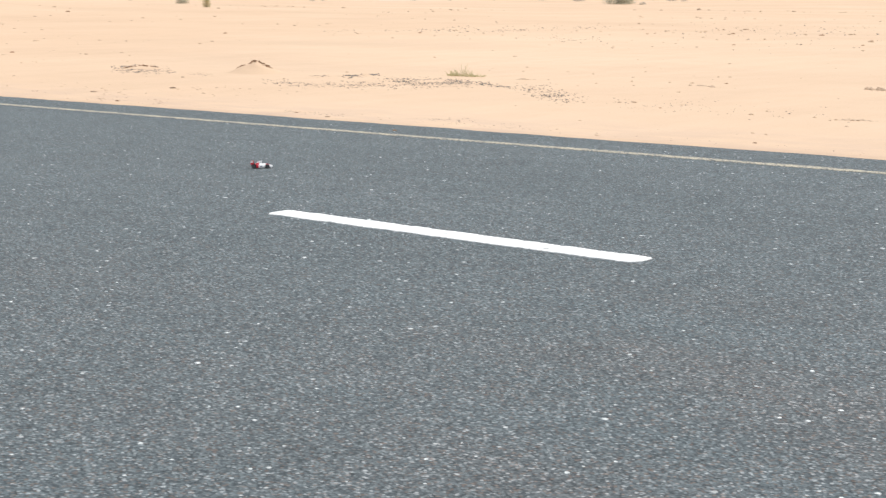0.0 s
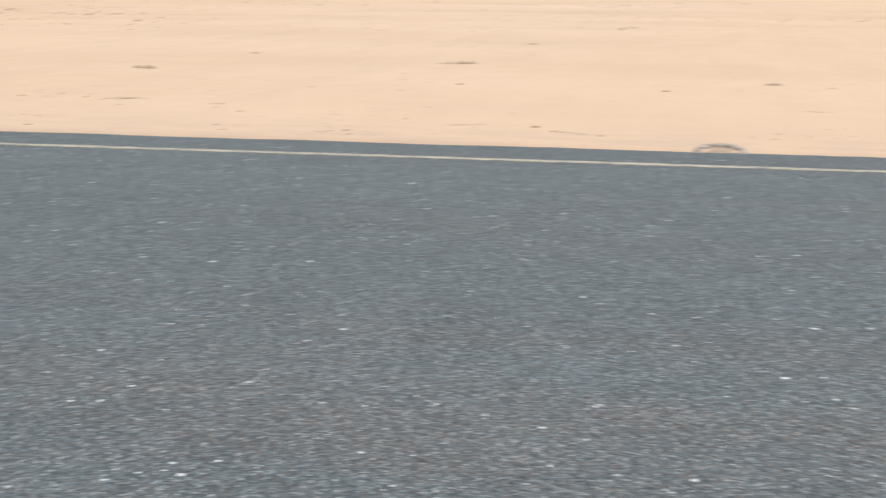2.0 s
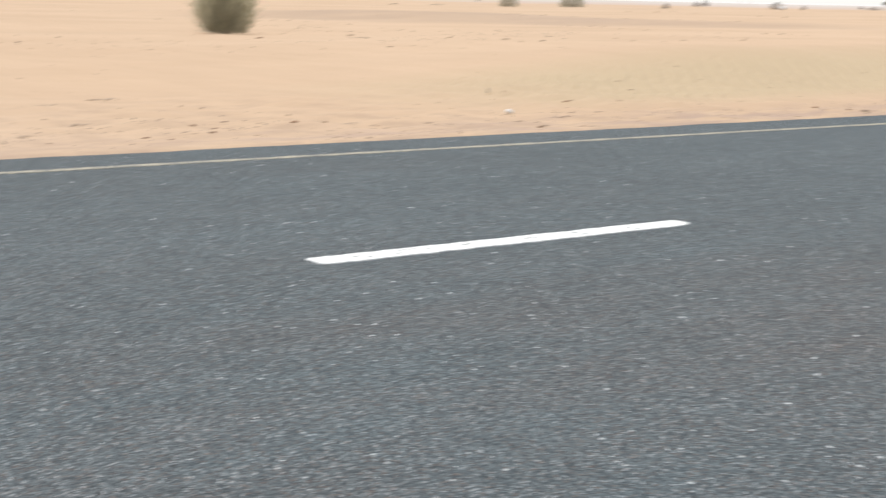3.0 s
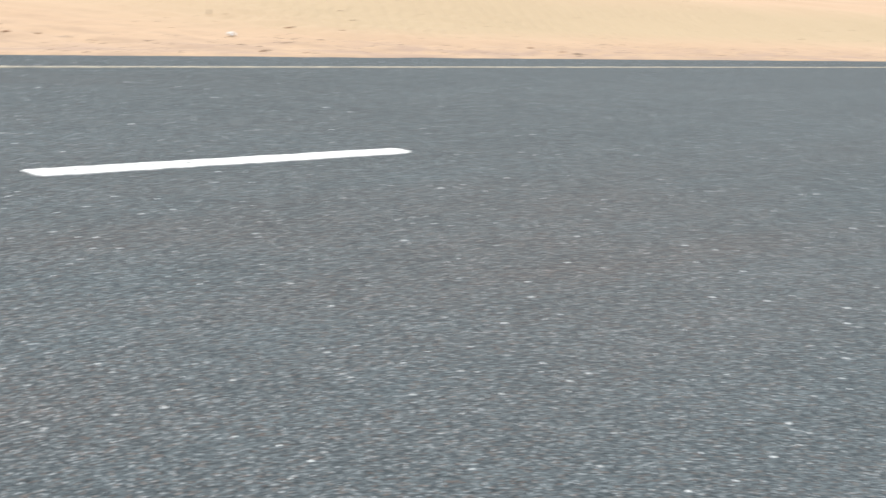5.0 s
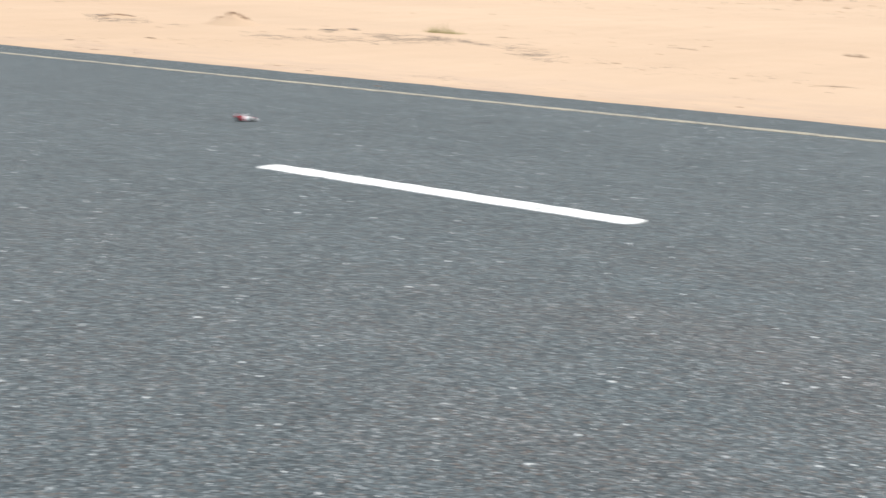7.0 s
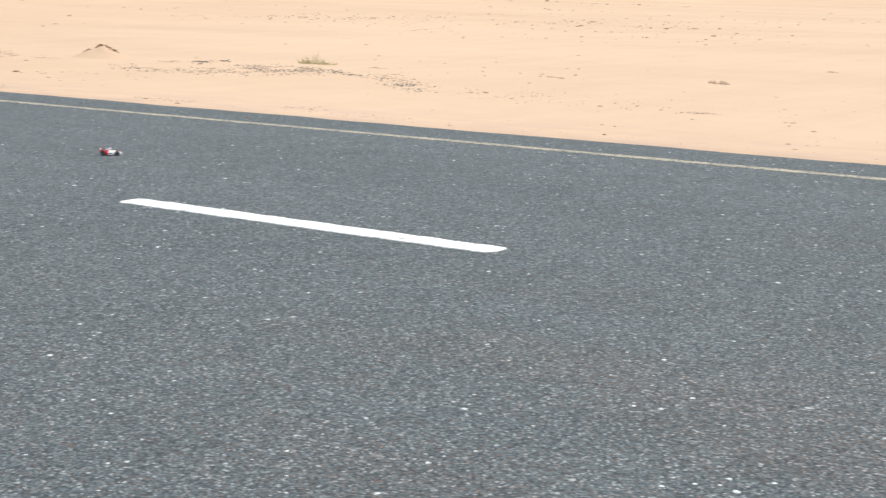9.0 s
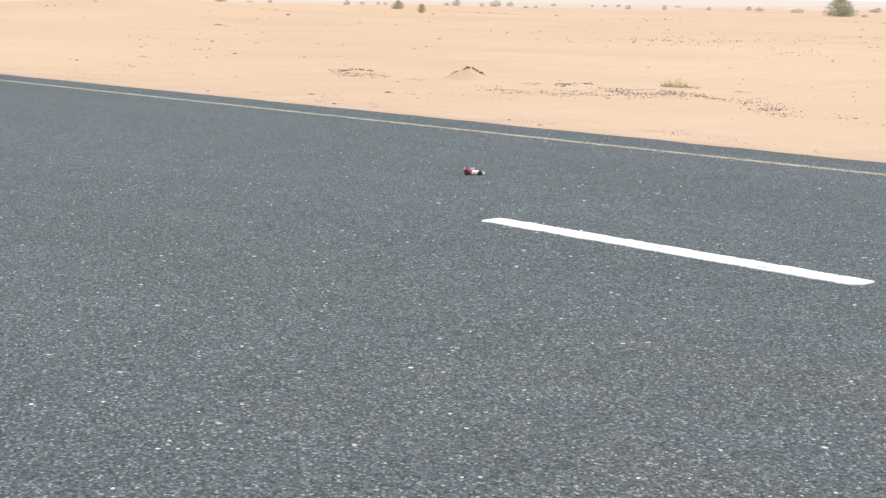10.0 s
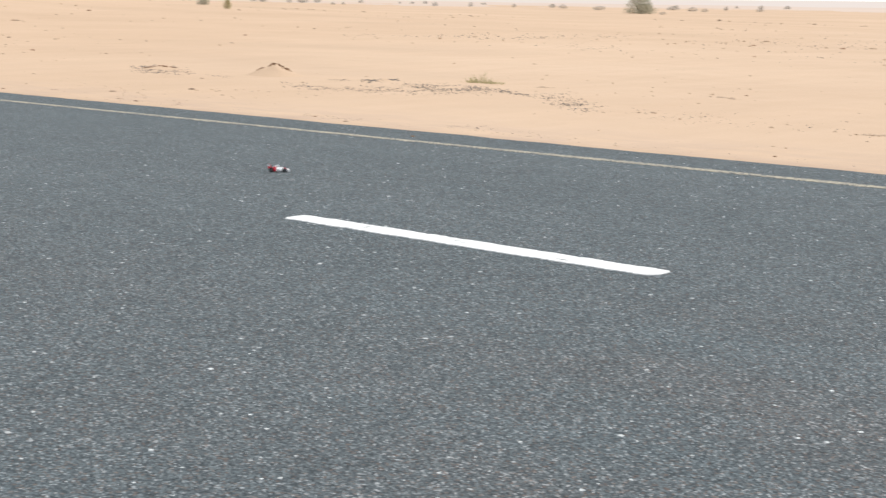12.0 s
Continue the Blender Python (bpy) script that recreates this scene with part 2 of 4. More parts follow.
M_ASPHALT = asphalt_material()
M_SAND = sand_material()
M_WHITE = worn_paint("white_road_paint", (0.86, 0.86, 0.84), (0.10, 0.11, 0.11), 0.33)
M_YELLOW = worn_paint("faded_yellow_paint", (0.51, 0.445, 0.325), (0.14, 0.145, 0.135), 0.5, 0.7, 0.22, 32)
M_STONE = speckled("dark_gravel", (0.055, 0.053, 0.051), (0.19, 0.178, 0.165), 40, islands=True)
M_PALE = speckled("pale_aggregate", (0.36, 0.38, 0.385), (0.68, 0.7, 0.695), 60, islands=True)
M_CLOD = speckled("sun_baked_crust", (0.31, 0.222, 0.155), (0.5, 0.37, 0.26), 12, bump=0.8, depth=0.03, islands=True)
M_CRUST = speckled("pale_crust", (0.4, 0.29, 0.205), (0.55, 0.41, 0.295), 12, bump=0.8, depth=0.03, islands=True)
M_DEAD = speckled("dead_roots", (0.14, 0.08, 0.045), (0.33, 0.195, 0.115), 25, islands=True)
M_LEAF = leafy("olive_twigs", (0.35, 0.33, 0.25), (0.6, 0.56, 0.445), 0.52)
M_OLIVE = leafy("sunlit_olive_twigs", (0.4, 0.375, 0.27), (0.64, 0.6, 0.455), 0.55)
# far twigs: distance haze is mixed into these three base colours
M_GREEN = leafy("hazy_olive_twigs", (0.36, 0.34, 0.255), (0.58, 0.545, 0.425), 0.52)
M_HAZE_GREY = leafy("haze_greyed_twigs", (0.22, 0.2, 0.172), (0.41, 0.375, 0.325), 0.5)
M_HAZY = leafy("hazy_grey_twigs", (0.3, 0.275, 0.24), (0.5, 0.465, 0.41), 0.5)
M_STRAW = leafy("dry_grass", (0.4, 0.35, 0.2), (0.68, 0.6, 0.38), 0.5)
M_GRASS = leafy("half_dry_grass", (0.34, 0.305, 0.165), (0.66, 0.59, 0.37), 0.48)
M_GREY = speckled("grey_aggregate", (0.13, 0.153, 0.162), (0.27, 0.298, 0.308), 60, islands=True)
M_TYRE = speckled("dusty_rubber", (0.15, 0.125, 0.108), (0.52, 0.44, 0.37), 22, bump=0.3)
M_WEATHERED = speckled("weathered_wood", (0.45, 0.38, 0.29), (0.6, 0.5, 0.38), 30)
M_BARK = speckled("grey_bark", (0.07, 0.055, 0.04), (0.17, 0.135, 0.1), 18)
# air haze put into the base colours, paler with each farther sheet
M_PLAIN = speckled("haze_paled_plain", (0.565, 0.455, 0.38), (0.6, 0.495, 0.425), 0.01, rough=1.0, bump=0.0, spec=0.0)
M_HILLS = speckled("haze_paled_hills", (0.575, 0.5, 0.455), (0.6, 0.54, 0.5), 0.008, rough=1.0, bump=0.0, spec=0.0)
M_FAINT = speckled("horizon_haze_hills", (0.77, 0.725, 0.7), (0.8, 0.765, 0.745), 0.008, rough=1.0, bump=0.0, spec=0.0)
M_CAR_WHITE = gloss("white_model_paint", (0.9, 0.9, 0.9))
M_CAR_RED = gloss("red_model_paint", (0.6, 0.014, 0.035))
M_CAR_BLACK = gloss("black_plastic", (0.02, 0.02, 0.022), 0.5)
M_CAR_BLUE = gloss("dark_blue_print", (0.03, 0.05, 0.12), 0.4)
M_RUBBER = gloss("black_rubber", (0.015, 0.015, 0.016), 0.85)
M_RIM = gloss("dark_grey_rim", (0.06, 0.06, 0.065), 0.35)
M_LITTER = gloss("white_plastic_film", (0.83, 0.82, 0.8), 0.5)
# the arch is coloured close to the sky, as haze would leave it
M_ARCH = gloss("haze_paled_concrete", (0.8, 0.77, 0.74), 0.9)


# ---- mesh helpers ----
def mesh_object(name, bm, material, smooth=False):
    me = bpy.data.meshes.new(name)
    bm.normal_update()
    bm.to_mesh(me)
    bm.free()
    for m in material if isinstance(material, (list, tuple)) else [material]:
        me.materials.append(m)
    if smooth:
        for p in me.polygons:
            p.use_smooth = True
    return new(name, me)


def part(name, bm, material, parent, label="", smooth=False):
    ob = mesh_object(name, bm, material, smooth)
    ob.parent = parent
    return tagged(ob, label)


def from_arrays(name, verts, faces, material, smooth=False):
    me = bpy.data.meshes.new(name)
    me.from_pydata(verts, [], faces)
    me.update()
    me.materials.append(material)
    if smooth:
        for p in me.polygons:
            p.use_smooth = True
    return new(name, me)


def smooth_step(a, b, v):
    u = min(1.0, max(0.0, (v - a) / (b - a)))
    return u * u * (3 - 2 * u)


# ---- the ground: one sheet of sand, with the road laid in it ----
ROAD_NEAR, ROAD_FAR = 1.2, 12.63
CREST_Y = 22.0


def wobble(x):
    return 0.05 * noise.noise((x * 0.9, 3.1, 0.0)) + 0.035 * noise.noise((x * 4.3, 7.7, 0.0))


def ground_z(x, y):
    if ROAD_NEAR + 0.15 < y < ROAD_FAR - 0.2:
        return -0.10
    out = (y - ROAD_FAR if y > 6 else ROAD_NEAR - y) - wobble(x)
    z = min(0.018, max(-0.06, out * 0.22))
    if out < 0:
        return z
    strip = smooth_step(9, 14, x) * (1 - smooth_step(34, 60, x)) * (1 - smooth_step(14.2, 15.4, y))
    rough = 0.014 + 0.062 * smooth_step(3, 7, x) * (1 - smooth_step(12, 24, x)) * (1 - smooth_step(16.5, 21, y))
    z += 0.05 * strip * noise.noise((x * 2.3, y * 3.3, 4.0)) * smooth_step(0.1, 0.5, out)
    z += rough * noise.noise((x * 1.3, y * 1.6, 2.0)) * smooth_step(0.2, 1.2, out)
    z += 0.07 * noise.noise((x * 0.16, y * 0.2, 5.0)) * smooth_step(1.5, 9, out)
    far = math.hypot(x, y)
    z += 0.16 * noise.noise((x * 0.03, y * 0.035, 9.0)) * smooth_step(35, 110, far)
    if y > 6:
        # low dune with a rippled face, and a higher one on the other side
        face = math.exp(-((y - CREST_Y) / (3.6 if y < CREST_Y else 13.0)) ** 2)
        z += 0.62 * face * smooth_step(12, 24, x) * (1 - smooth_step(70, 120, x)) * (1 + 0.25 * noise.noise((x * 0.12, y * 0.1, 1.0)))
        z += 1.2 * math.exp(-(((x + 112) / 48) ** 2 + ((y - 70) / 40) ** 2))
        across, along = (x + 101) * 0.488 + (y - 56) * 0.873, (y - 56) * 0.488 - (x + 101) * 0.873
        z += 0.78 * math.exp(-((across / 6.5) ** 2 + (along / 26) ** 2))
        # a long low bank out on the plain
        across, along = (x - 62) * 0.588 + (y - 87) * 0.809, (x - 62) * 0.809 - (y - 87) * 0.588
        z += 0.55 * math.exp(-((across / (4.0 if across < 0 else 14.0)) ** 2 + (along / 17) ** 2))
    z += 1.0 * smooth_step(90, 330, far)
    return z


def steps(*spans):
    """Grid lines: spans of (from, to, first step, growth)."""
    out = []
    for a, b, s, g in spans:
        v = a
        while (b - a) * (b - v) > 1e-9:
            out.append(v)
            v += s if b > a else -s
            s *= g
    return out


half = steps((0, 48, 0.16, 1.0), (48, 3200, 0.3, 1.09)) + [3200]
XS = [-v for v in reversed(half[1:])] + half
back = steps((ROAD_NEAR + 0.1, -3000, 0.1, 1.16)) + [-3000]
YS = list(reversed(back)) + steps((ROAD_NEAR + 0.2, 12.3, 2.2, 1.0), (12.35, 13.3, 0.045, 1.0), (13.3, 32, 0.14, 1.0), (32, 3200, 0.2, 1.055)) + [3200]
verts = [(x, y, ground_z(x, y)) for y in YS for x in XS]
nx = len(XS)
faces = [(j * nx + i, j * nx + i + 1, (j + 1) * nx + i + 1, (j + 1) * nx + i) for j in range(len(YS) - 1) for i in range(nx - 1)]
tagged(from_arrays("ground", verts, faces, M_SAND, True), "pale peach desert sand with low wind-blown dunes", "sand", kind="structure")

bm = bmesh.new()
for x0 in range(-600, 600, 40):
    lo = [bm.verts.new((x0 + dx, y, z)) for dx in (0, 40) for y in (ROAD_NEAR - 0.25, ROAD_FAR + 0.25) for z in (0.0, -0.09)]
    a, b, c, d, e, f, g, h = lo
    for q in ((a, e, g, c), (b, d, h, f), (a, b, f, e), (c, g, h, d)):
        bm.faces.new(q)
bmesh.ops.remove_doubles(bm, verts=bm.verts, dist=1e-4)
bmesh.ops.recalc_face_normals(bm, faces=bm.faces)
tagged(mesh_object("road", bm, M_ASPHALT), "weathered grey asphalt two-lane desert road, coarse stones showing", "road", kind="structure")


# ---- road markings ----
def dash(x0, y0, length, width, breaks, seed):
    """A thick painted dash: ragged long edges, rounded ends, fine cracks across it."""
    rng = random.Random(seed)
    bm = bmesh.new()
    last = 0.0
    cuts = [0.0] + sorted(breaks) + [length]
    for a, b in zip(cuts, cuts[1:]):
        a, b = a + (0.003 if a > 0 else 0), b - (0.003 if b < length else 0)
        n = max(2, int((b - a) / 0.011))
        slant = [last, rng.uniform(-0.035, 0.035) if b < length else 0]
        last = slant[1]
        rows = []
        for i in range(n + 1):
            u = a + (b - a) * i / n
            end = min(u, length - u)
            trim = 0.03 * max(0.0, 1 - end / 0.05) ** 2
            worn = 0.05 * max(0.0, 1 - (length - u) / 0.14) ** 2
            lo, hi = trim + worn + rng.uniform(-0.007, 0.007), width - trim + rng.uniform(-0.007, 0.007)
            if rng.random() < 0.07:
                lo += rng.uniform(0.006, 0.02)
            if rng.random() < 0.07:
                hi -= rng.uniform(0.006, 0.02)
            lo += 0.006 * (noise.cell((u * 8.5, seed, 0.0)) - 0.5) + 0.006 * noise.noise((u * 9, seed, 0.0))
            hi += 0.006 * (noise.cell((u * 7.5, seed, 4.0)) - 0.5) + 0.006 * noise.noise((u * 9, seed, 4.0))
            sl = slant[0] * max(0, 1 - 6 * (u - a)) + slant[1] * max(0, 1 - 6 * (b - u))
            ring = [(x0 + u - sl, y0 + lo, -0.004), (x0 + u - sl, y0 + lo + 0.003, 0.005), (x0 + u + sl, y0 + hi - 0.003, 0.005), (x0 + u + sl, y0 + hi, -0.004)]
            rows.append([bm.verts.new(p) for p in ring])
        for p, q in zip(rows, rows[1:]):
            for k in range(3):
                bm.faces.new((p[k], q[k], q[k + 1], p[k + 1]))
        bm.faces.new(rows[0])
        bm.faces.new(list(reversed(rows[-1])))
    bmesh.ops.recalc_face_normals(bm, faces=bm.faces)
    marking = mesh_object("lane_marking", bm, M_WHITE)
    for k, at_u in enumerate(breaks):
        # thin slits opened beside each crack, down to the stones
        for j in range(2):
            u, v, long = at_u + rng.uniform(-0.06, 0.06), width * rng.uniform(0.2, 0.75), rng.uniform(0.04, 0.11)
            bm = bmesh.new()
            line = [(-long / 2, 0.0), (-long / 5, -0.006), (long / 4, -0.005), (long / 2, 0.002), (long / 6, 0.006), (-long / 4, 0.005)]
            bm.faces.new([bm.verts.new((x0 + u + a, y0 + v + b + 0.25 * a, 0.0056)) for a, b in line])
            part("slit", bm, M_ASPHALT, marking)
    return marking


DASH_Y, DASH_WIDE, DASH_LONG, CYCLE = 6.80, 0.215, 3.02, 11.66
for k, cracks in ((-2, (1.1, 2.3)), (-1, (0.66, 1.53, 2.39)), (0, (0.32, 0.62, 0.79, 1.12, 1.63, 2.05, 2.5)), (1, (0.8, 1.9)), (-3, (0.7,)), (2, (1.4,))):
    ob = dash(4.35 + k * CYCLE, DASH_Y, DASH_LONG, DASH_WIDE, cracks, 20 + k)
    tagged(ob, "thick white painted lane dash, chipped edges and fine cracks", "lane marking", "lane dashes", "structure")

bm = bmesh.new()
rows = []
for x in steps((-400, -50, 6, 1.0), (-50, 50, 0.09, 1.0), (50, 400, 6, 1.0)):
    w = 0.012 * noise.noise((x * 2.1, 1.0, 0.0)) + random.uniform(-0.008, 0.008)
    v = 0.012 * noise.noise((x * 1.7, 5.0, 0.0)) + random.uniform(-0.008, 0.008)
    rows.append([bm.verts.new(p) for p in ((x, 11.60 + w, -0.003), (x, 11.603 + w, 0.004), (x, 11.733 + v, 0.004), (x, 11.736 + v, -0.003))])
for p, q in zip(rows, rows[1:]):
    for k in range(3):
        bm.faces.new((p[k], q[k], q[k + 1], p[k + 1]))
bmesh.ops.recalc_face_normals(bm, faces=bm.faces)
tagged(mesh_object("edge_line", bm, M_YELLOW), "faded yellow edge line worn down to the stones", "road marking", kind="structure")

# ---- the far plain and hills, with the haze put into their colours ----
AZ = [radians(-100 + i * 0.5) for i in range(401)]


def far_sheet(rings, lift, material, label, near_edge=False):
    """A sheet of far land through rings of (distance, height), lower towards the east."""
    verts = []
    for j, (r, top) in enumerate(rings):
        for a in AZ:
            deg = math.degrees(a)
            if j == 0 and near_edge:
                r = rings[0][0] * (1 + 0.55 * (1 - smooth_step(-38, 0, deg)))
            rr = r * (1 + 0.06 * noise.noise((deg * 0.12, r * 0.01, 0.0)))
            x, y = -math.sin(a) * rr, math.cos(a) * rr
            hill = top * (0.35 + 0.65 * smooth_step(-40, 20, deg)) * (1 + 0.35 * noise.noise((deg * 0.11, j * 0.2, 7.0)))
            verts.append((x, y, ground_z(x, y) + (-0.25 if j == 0 else lift) + hill))
    n = len(AZ)
    faces = [(j * n + i, j * n + i + 1, (j + 1) * n + i + 1, (j + 1) * n + i) for j in range(len(rings) - 1) for i in range(n - 1)]
    tagged(from_arrays("backdrop", verts, faces, material, True), label, "backdrop", kind="structure")


far_sheet([(188, 0), (310, 0), (380, 0), (450, 0.3), (520, 0.8)], 0.06, M_PLAIN, "far desert plain below the horizon, toned pale for the haze", True)
far_sheet([(480, 0), (560, 1.4), (700, 3.0), (800, 4.2), (860, 3.9)], 0.1, M_HILLS, "low hills along the horizon, toned pale for the haze")
# this last sheet is added only to fade the horizon into haze
far_sheet([(860, 3.0), (1000, 6.2), (1100, 7.4), (1160, 7.0)], 0.1, M_FAINT, "added near-white hill band that fades the horizon into haze")

# ---- small stones ----
def pebble(verts, faces, x, y, z, r, flat, rng):
    """One angular stone, appended to the lists."""
    n = len(verts)
    turn = rng.uniform(0, math.tau)
    k = rng.choice((5, 6))
    for ring, (rr, zz) in enumerate(((1.0, 0.05), (0.72, 0.75))):
        for i in range(k):
            a = turn + math.tau * (i + 0.3 * ring) / k
            d = r * rr * rng.uniform(0.75, 1.2)
            verts.append((x + d * math.cos(a), y + d * math.sin(a), z + r * flat * zz * rng.uniform(0.8, 1.2)))
    verts.append((x, y, z + r * flat))
    for i in range(k):
        j = (i + 1) % k
        faces += [(n + i, n + j, n + k + j, n + k + i), (n + k + i, n + k + j, n + 2 * k)]


rng = random.Random(4)


def bedded(name, count, near, far, sizes, material, label):
    """Stones bedded in the asphalt, scattered over a fan of the road."""
    verts, faces = [], []
    for _ in range(count):
        d, a = math.sqrt(rng.uniform(near * near, far * far)), radians(rng.uniform(-74, 74))
        x, y = d * math.sin(a), d * math.cos(a)
        if not ROAD_NEAR < y < ROAD_FAR - 0.3 or DASH_Y - 0.02 < y < DASH_Y + DASH_WIDE + 0.02 or 11.55 < y < 11.8:
            continue
        pebble(verts, faces, x, y, -0.001, rng.choice(sizes) * rng.uniform(0.8, 1.25), 0.28, rng)
    tagged(from_arrays(name, verts, faces, material), label, "aggregate", kind="stuff")


bedded("aggregate", 10000, 3.6, 17.5, (0.004, 0.005, 0.006, 0.007, 0.008, 0.01), M_PALE, "pale stones bedded in the asphalt surface")
bedded("aggregate", 9000, 3.6, 10.5, (0.003, 0.004, 0.005, 0.006, 0.007), M_GREY, "grey stones bedded in the asphalt surface")

# gravel lies in broken strands on the verge: (from x, y, to x, y, depth, count, largest)
WEST_STRANDS = [(-18.6, 17.4, -17.0, 16.9, 0.3, 110, 0.032), (-19.3, 19.2, -18.98, 19.32, 0.2, 20, 0.035), (-18.75, 19.5, -18.75, 20.3, 0.22, 100, 0.05), (-17.0, 17.2, -16.6, 17.6, 0.35, 90, 0.03),
    (-16.6, 17.5, -15.6, 18.8, 0.42, 330, 0.03), (-17.3, 18.9, -16.9, 19.9, 0.4, 110, 0.03), (-17.0, 19.0, -15.9, 19.3, 0.4, 230, 0.032), (-16.2, 19.4, -15.5, 19.5, 0.28, 150, 0.032),
    (-15.6, 19.45, -14.4, 18.85, 0.16, 130, 0.034), (-14.1, 18.9, -14.0, 19.3, 0.3, 30, 0.034), (-13.8, 18.6, -12.2, 17.4, 0.5, 150, 0.034), (-12.8, 17.6, -12.1, 17.2, 0.3, 110, 0.028)]
FAR_STRANDS = [(-25.1, 19.2, -24.2, 19.4, 0.4, 260, 0.036), (-23.8, 18.2, -22.7, 18.4, 0.35, 240, 0.033), (-21.8, 18.3, -21.2, 18.3, 0.3, 24, 0.03), (-42.4, 43.1, -38.9, 44.7, 0.7, 30, 0.06), (-40.5, 46.5, -40.5, 49.4, 1.0, 36, 0.075),
    (-37.0, 44.9, -36.4, 53.9, 2.2, 110, 0.08), (-29.5, 40.6, -26.9, 40.1, 1.6, 40, 0.06), (-30.0, 52.0, -25.0, 58.0, 4.0, 90, 0.085), (-20, 38, -18, 44, 4.0, 36, 0.06)]
MID_STRANDS = [(-13.6, 13.05, -12.8, 13.05, 0.1, 40, 0.02), (-11.4, 13.3, -10.0, 13.2, 0.18, 50, 0.02), (-11.0, 16.9, -9.8, 17.2, 0.6, 60, 0.028), (-9.4, 16.5, -8.0, 16.8, 0.5, 30, 0.026), (-12, 38, -6, 42, 4.0, 26, 0.06),
    (-4.6, 15.2, -2.2, 15.2, 0.7, 34, 0.02), (-14, 12.95, 26, 12.95, 0.13, 320, 0.013)]
EAST_STRANDS = [(4.8, 14.3, 6.4, 14.5, 0.45, 50, 0.026), (6.9, 14.6, 8.4, 14.7, 0.6, 70, 0.03), (10.6, 14.0, 14.4, 14.1, 0.45, 130, 0.024), (17.2, 13.9, 23.0, 14.1, 0.5, 170, 0.024), (31, 42, 35, 46, 3.0, 30, 0.07),
    (40, 49, 48, 55, 4.5, 50, 0.09), (22, 38, 32, 42, 2.5, 50, 0.06)]
verts, faces = [], []
for x0, y0, x1, y1, deep, count, big in WEST_STRANDS + FAR_STRANDS + MID_STRANDS + EAST_STRANDS:
    made = 0
    while made < count:
        u = rng.uniform(-0.08, 1.08)
        px, py = x0 + (x1 - x0) * u, y0 + (y1 - y0) * u
        away, along, far = rng.gauss(0, deep * 1.3), rng.gauss(0, deep * 0.3), math.hypot(px, py)
        px, py = px + (px * away + py * along) / far, py + (py * away - px * along) / far
        made += 0.17
        if py < ROAD_FAR + 0.05 or noise.noise((px * 2.4, py * 2.0, 6.0)) < rng.uniform(-0.5, 0.2):
            continue
        made += 0.32
        r = 0.62 * big * (0.25 + 0.75 * rng.random() ** 2)
        pebble(verts, faces, px, py, ground_z(px, py) - 0.25 * r, r, rng.uniform(0.4, 0.9), rng)
tagged(from_arrays("gravel", verts, faces, M_STONE), "dark grey gravel drifted over the sandy verge", "gravel", kind="stuff")

# crumbs of baked sand lie all along the verge and thin out behind it
verts, faces = [], []
for k in range(9500):
    px, py = rng.uniform(-42, 46), ROAD_FAR + 0.12 + rng.expovariate(0.3 if k % 2 else 1.1)
    if noise.noise((px * 0.25, py * 0.3, 3.0)) + 0.6 * noise.noise((px * 1.7, py * 1.1, 8.0)) + (0.3 if px > 9 and py < 15 else 0.14 if px > 4 else -0.08) < rng.uniform(-0.02, 0.2) or py > 50:
        continue
    r = rng.uniform(0.004, 0.012) * (1 + py / 30) * (0.4 + rng.random() ** 2) * (1.5 if k % 11 == 0 else 1)
    pebble(verts, faces, px, py, ground_z(px, py) - 0.35 * r, r * rng.uniform(1.1, 2.4), rng.uniform(0.2, 0.5), rng)
# clods and darker flecks in patches far out over the plain
for _ in range(9000):
    far, az = 19 + 110 * rng.random() ** 1.5, radians(rng.uniform(-62, 64))
    px, py = -math.sin(az) * far, math.cos(az) * far
    if py < 15.5 or (px < 4 and far < 36 and rng.random() < 0.8) or noise.noise((px * 0.09, py * 0.12, 1.0)) + 0.5 * noise.noise((px * 0.5, py * 0.4, 4.0)) < rng.uniform(0.05, 0.5):
        continue
    r = far * rng.uniform(0.00025, 0.00085)
    pebble(verts, faces, px, py, ground_z(px, py) - 0.3 * r, r * rng.uniform(1.0, 2.2), rng.uniform(0.25, 0.6), rng)

tagged(from_arrays("sand_crumbs", verts, faces, M_CLOD), "brown crumbs of baked sand scattered over the sand", "sand crumbs", kind="stuff")

# loose stones near the asphalt edge, and a few on the road
stone_mesh = []
for k in range(4):
    v, f = [], []
    pebble(v, f, 0, 0, 0, 1.0, 0.75, rng)
    me = bpy.data.meshes.new("stone")
    me.from_pydata(v, [], f)
    me.materials.append(M_DEAD)
    stone_mesh.append(me)
STONES = [(-10.85, 12.06, 0.03), (-13.4, 13.0, 0.03), (-6.9, 13.1, 0.03), (-17.0, 12.9, 0.035), (-20.5, 12.95, 0.035), (11.2, 12.95, 0.04), (11.9, 12.95, 0.035),
          (13.2, 13.3, 0.03), (6.6, 13.9, 0.045), (6.75, 13.6, 0.035), (7.65, 14.9, 0.04), (7.85, 14.75, 0.04), (7.3, 13.75, 0.035), (-2.0, 14.2, 0.04), (17.3, 13.2, 0.04),
          (-76.6, 54.6, 0.22), (24.3, 42.8, 0.16), (-3.8, 19.4, 0.05), (-1.0, 19.1, 0.05)]
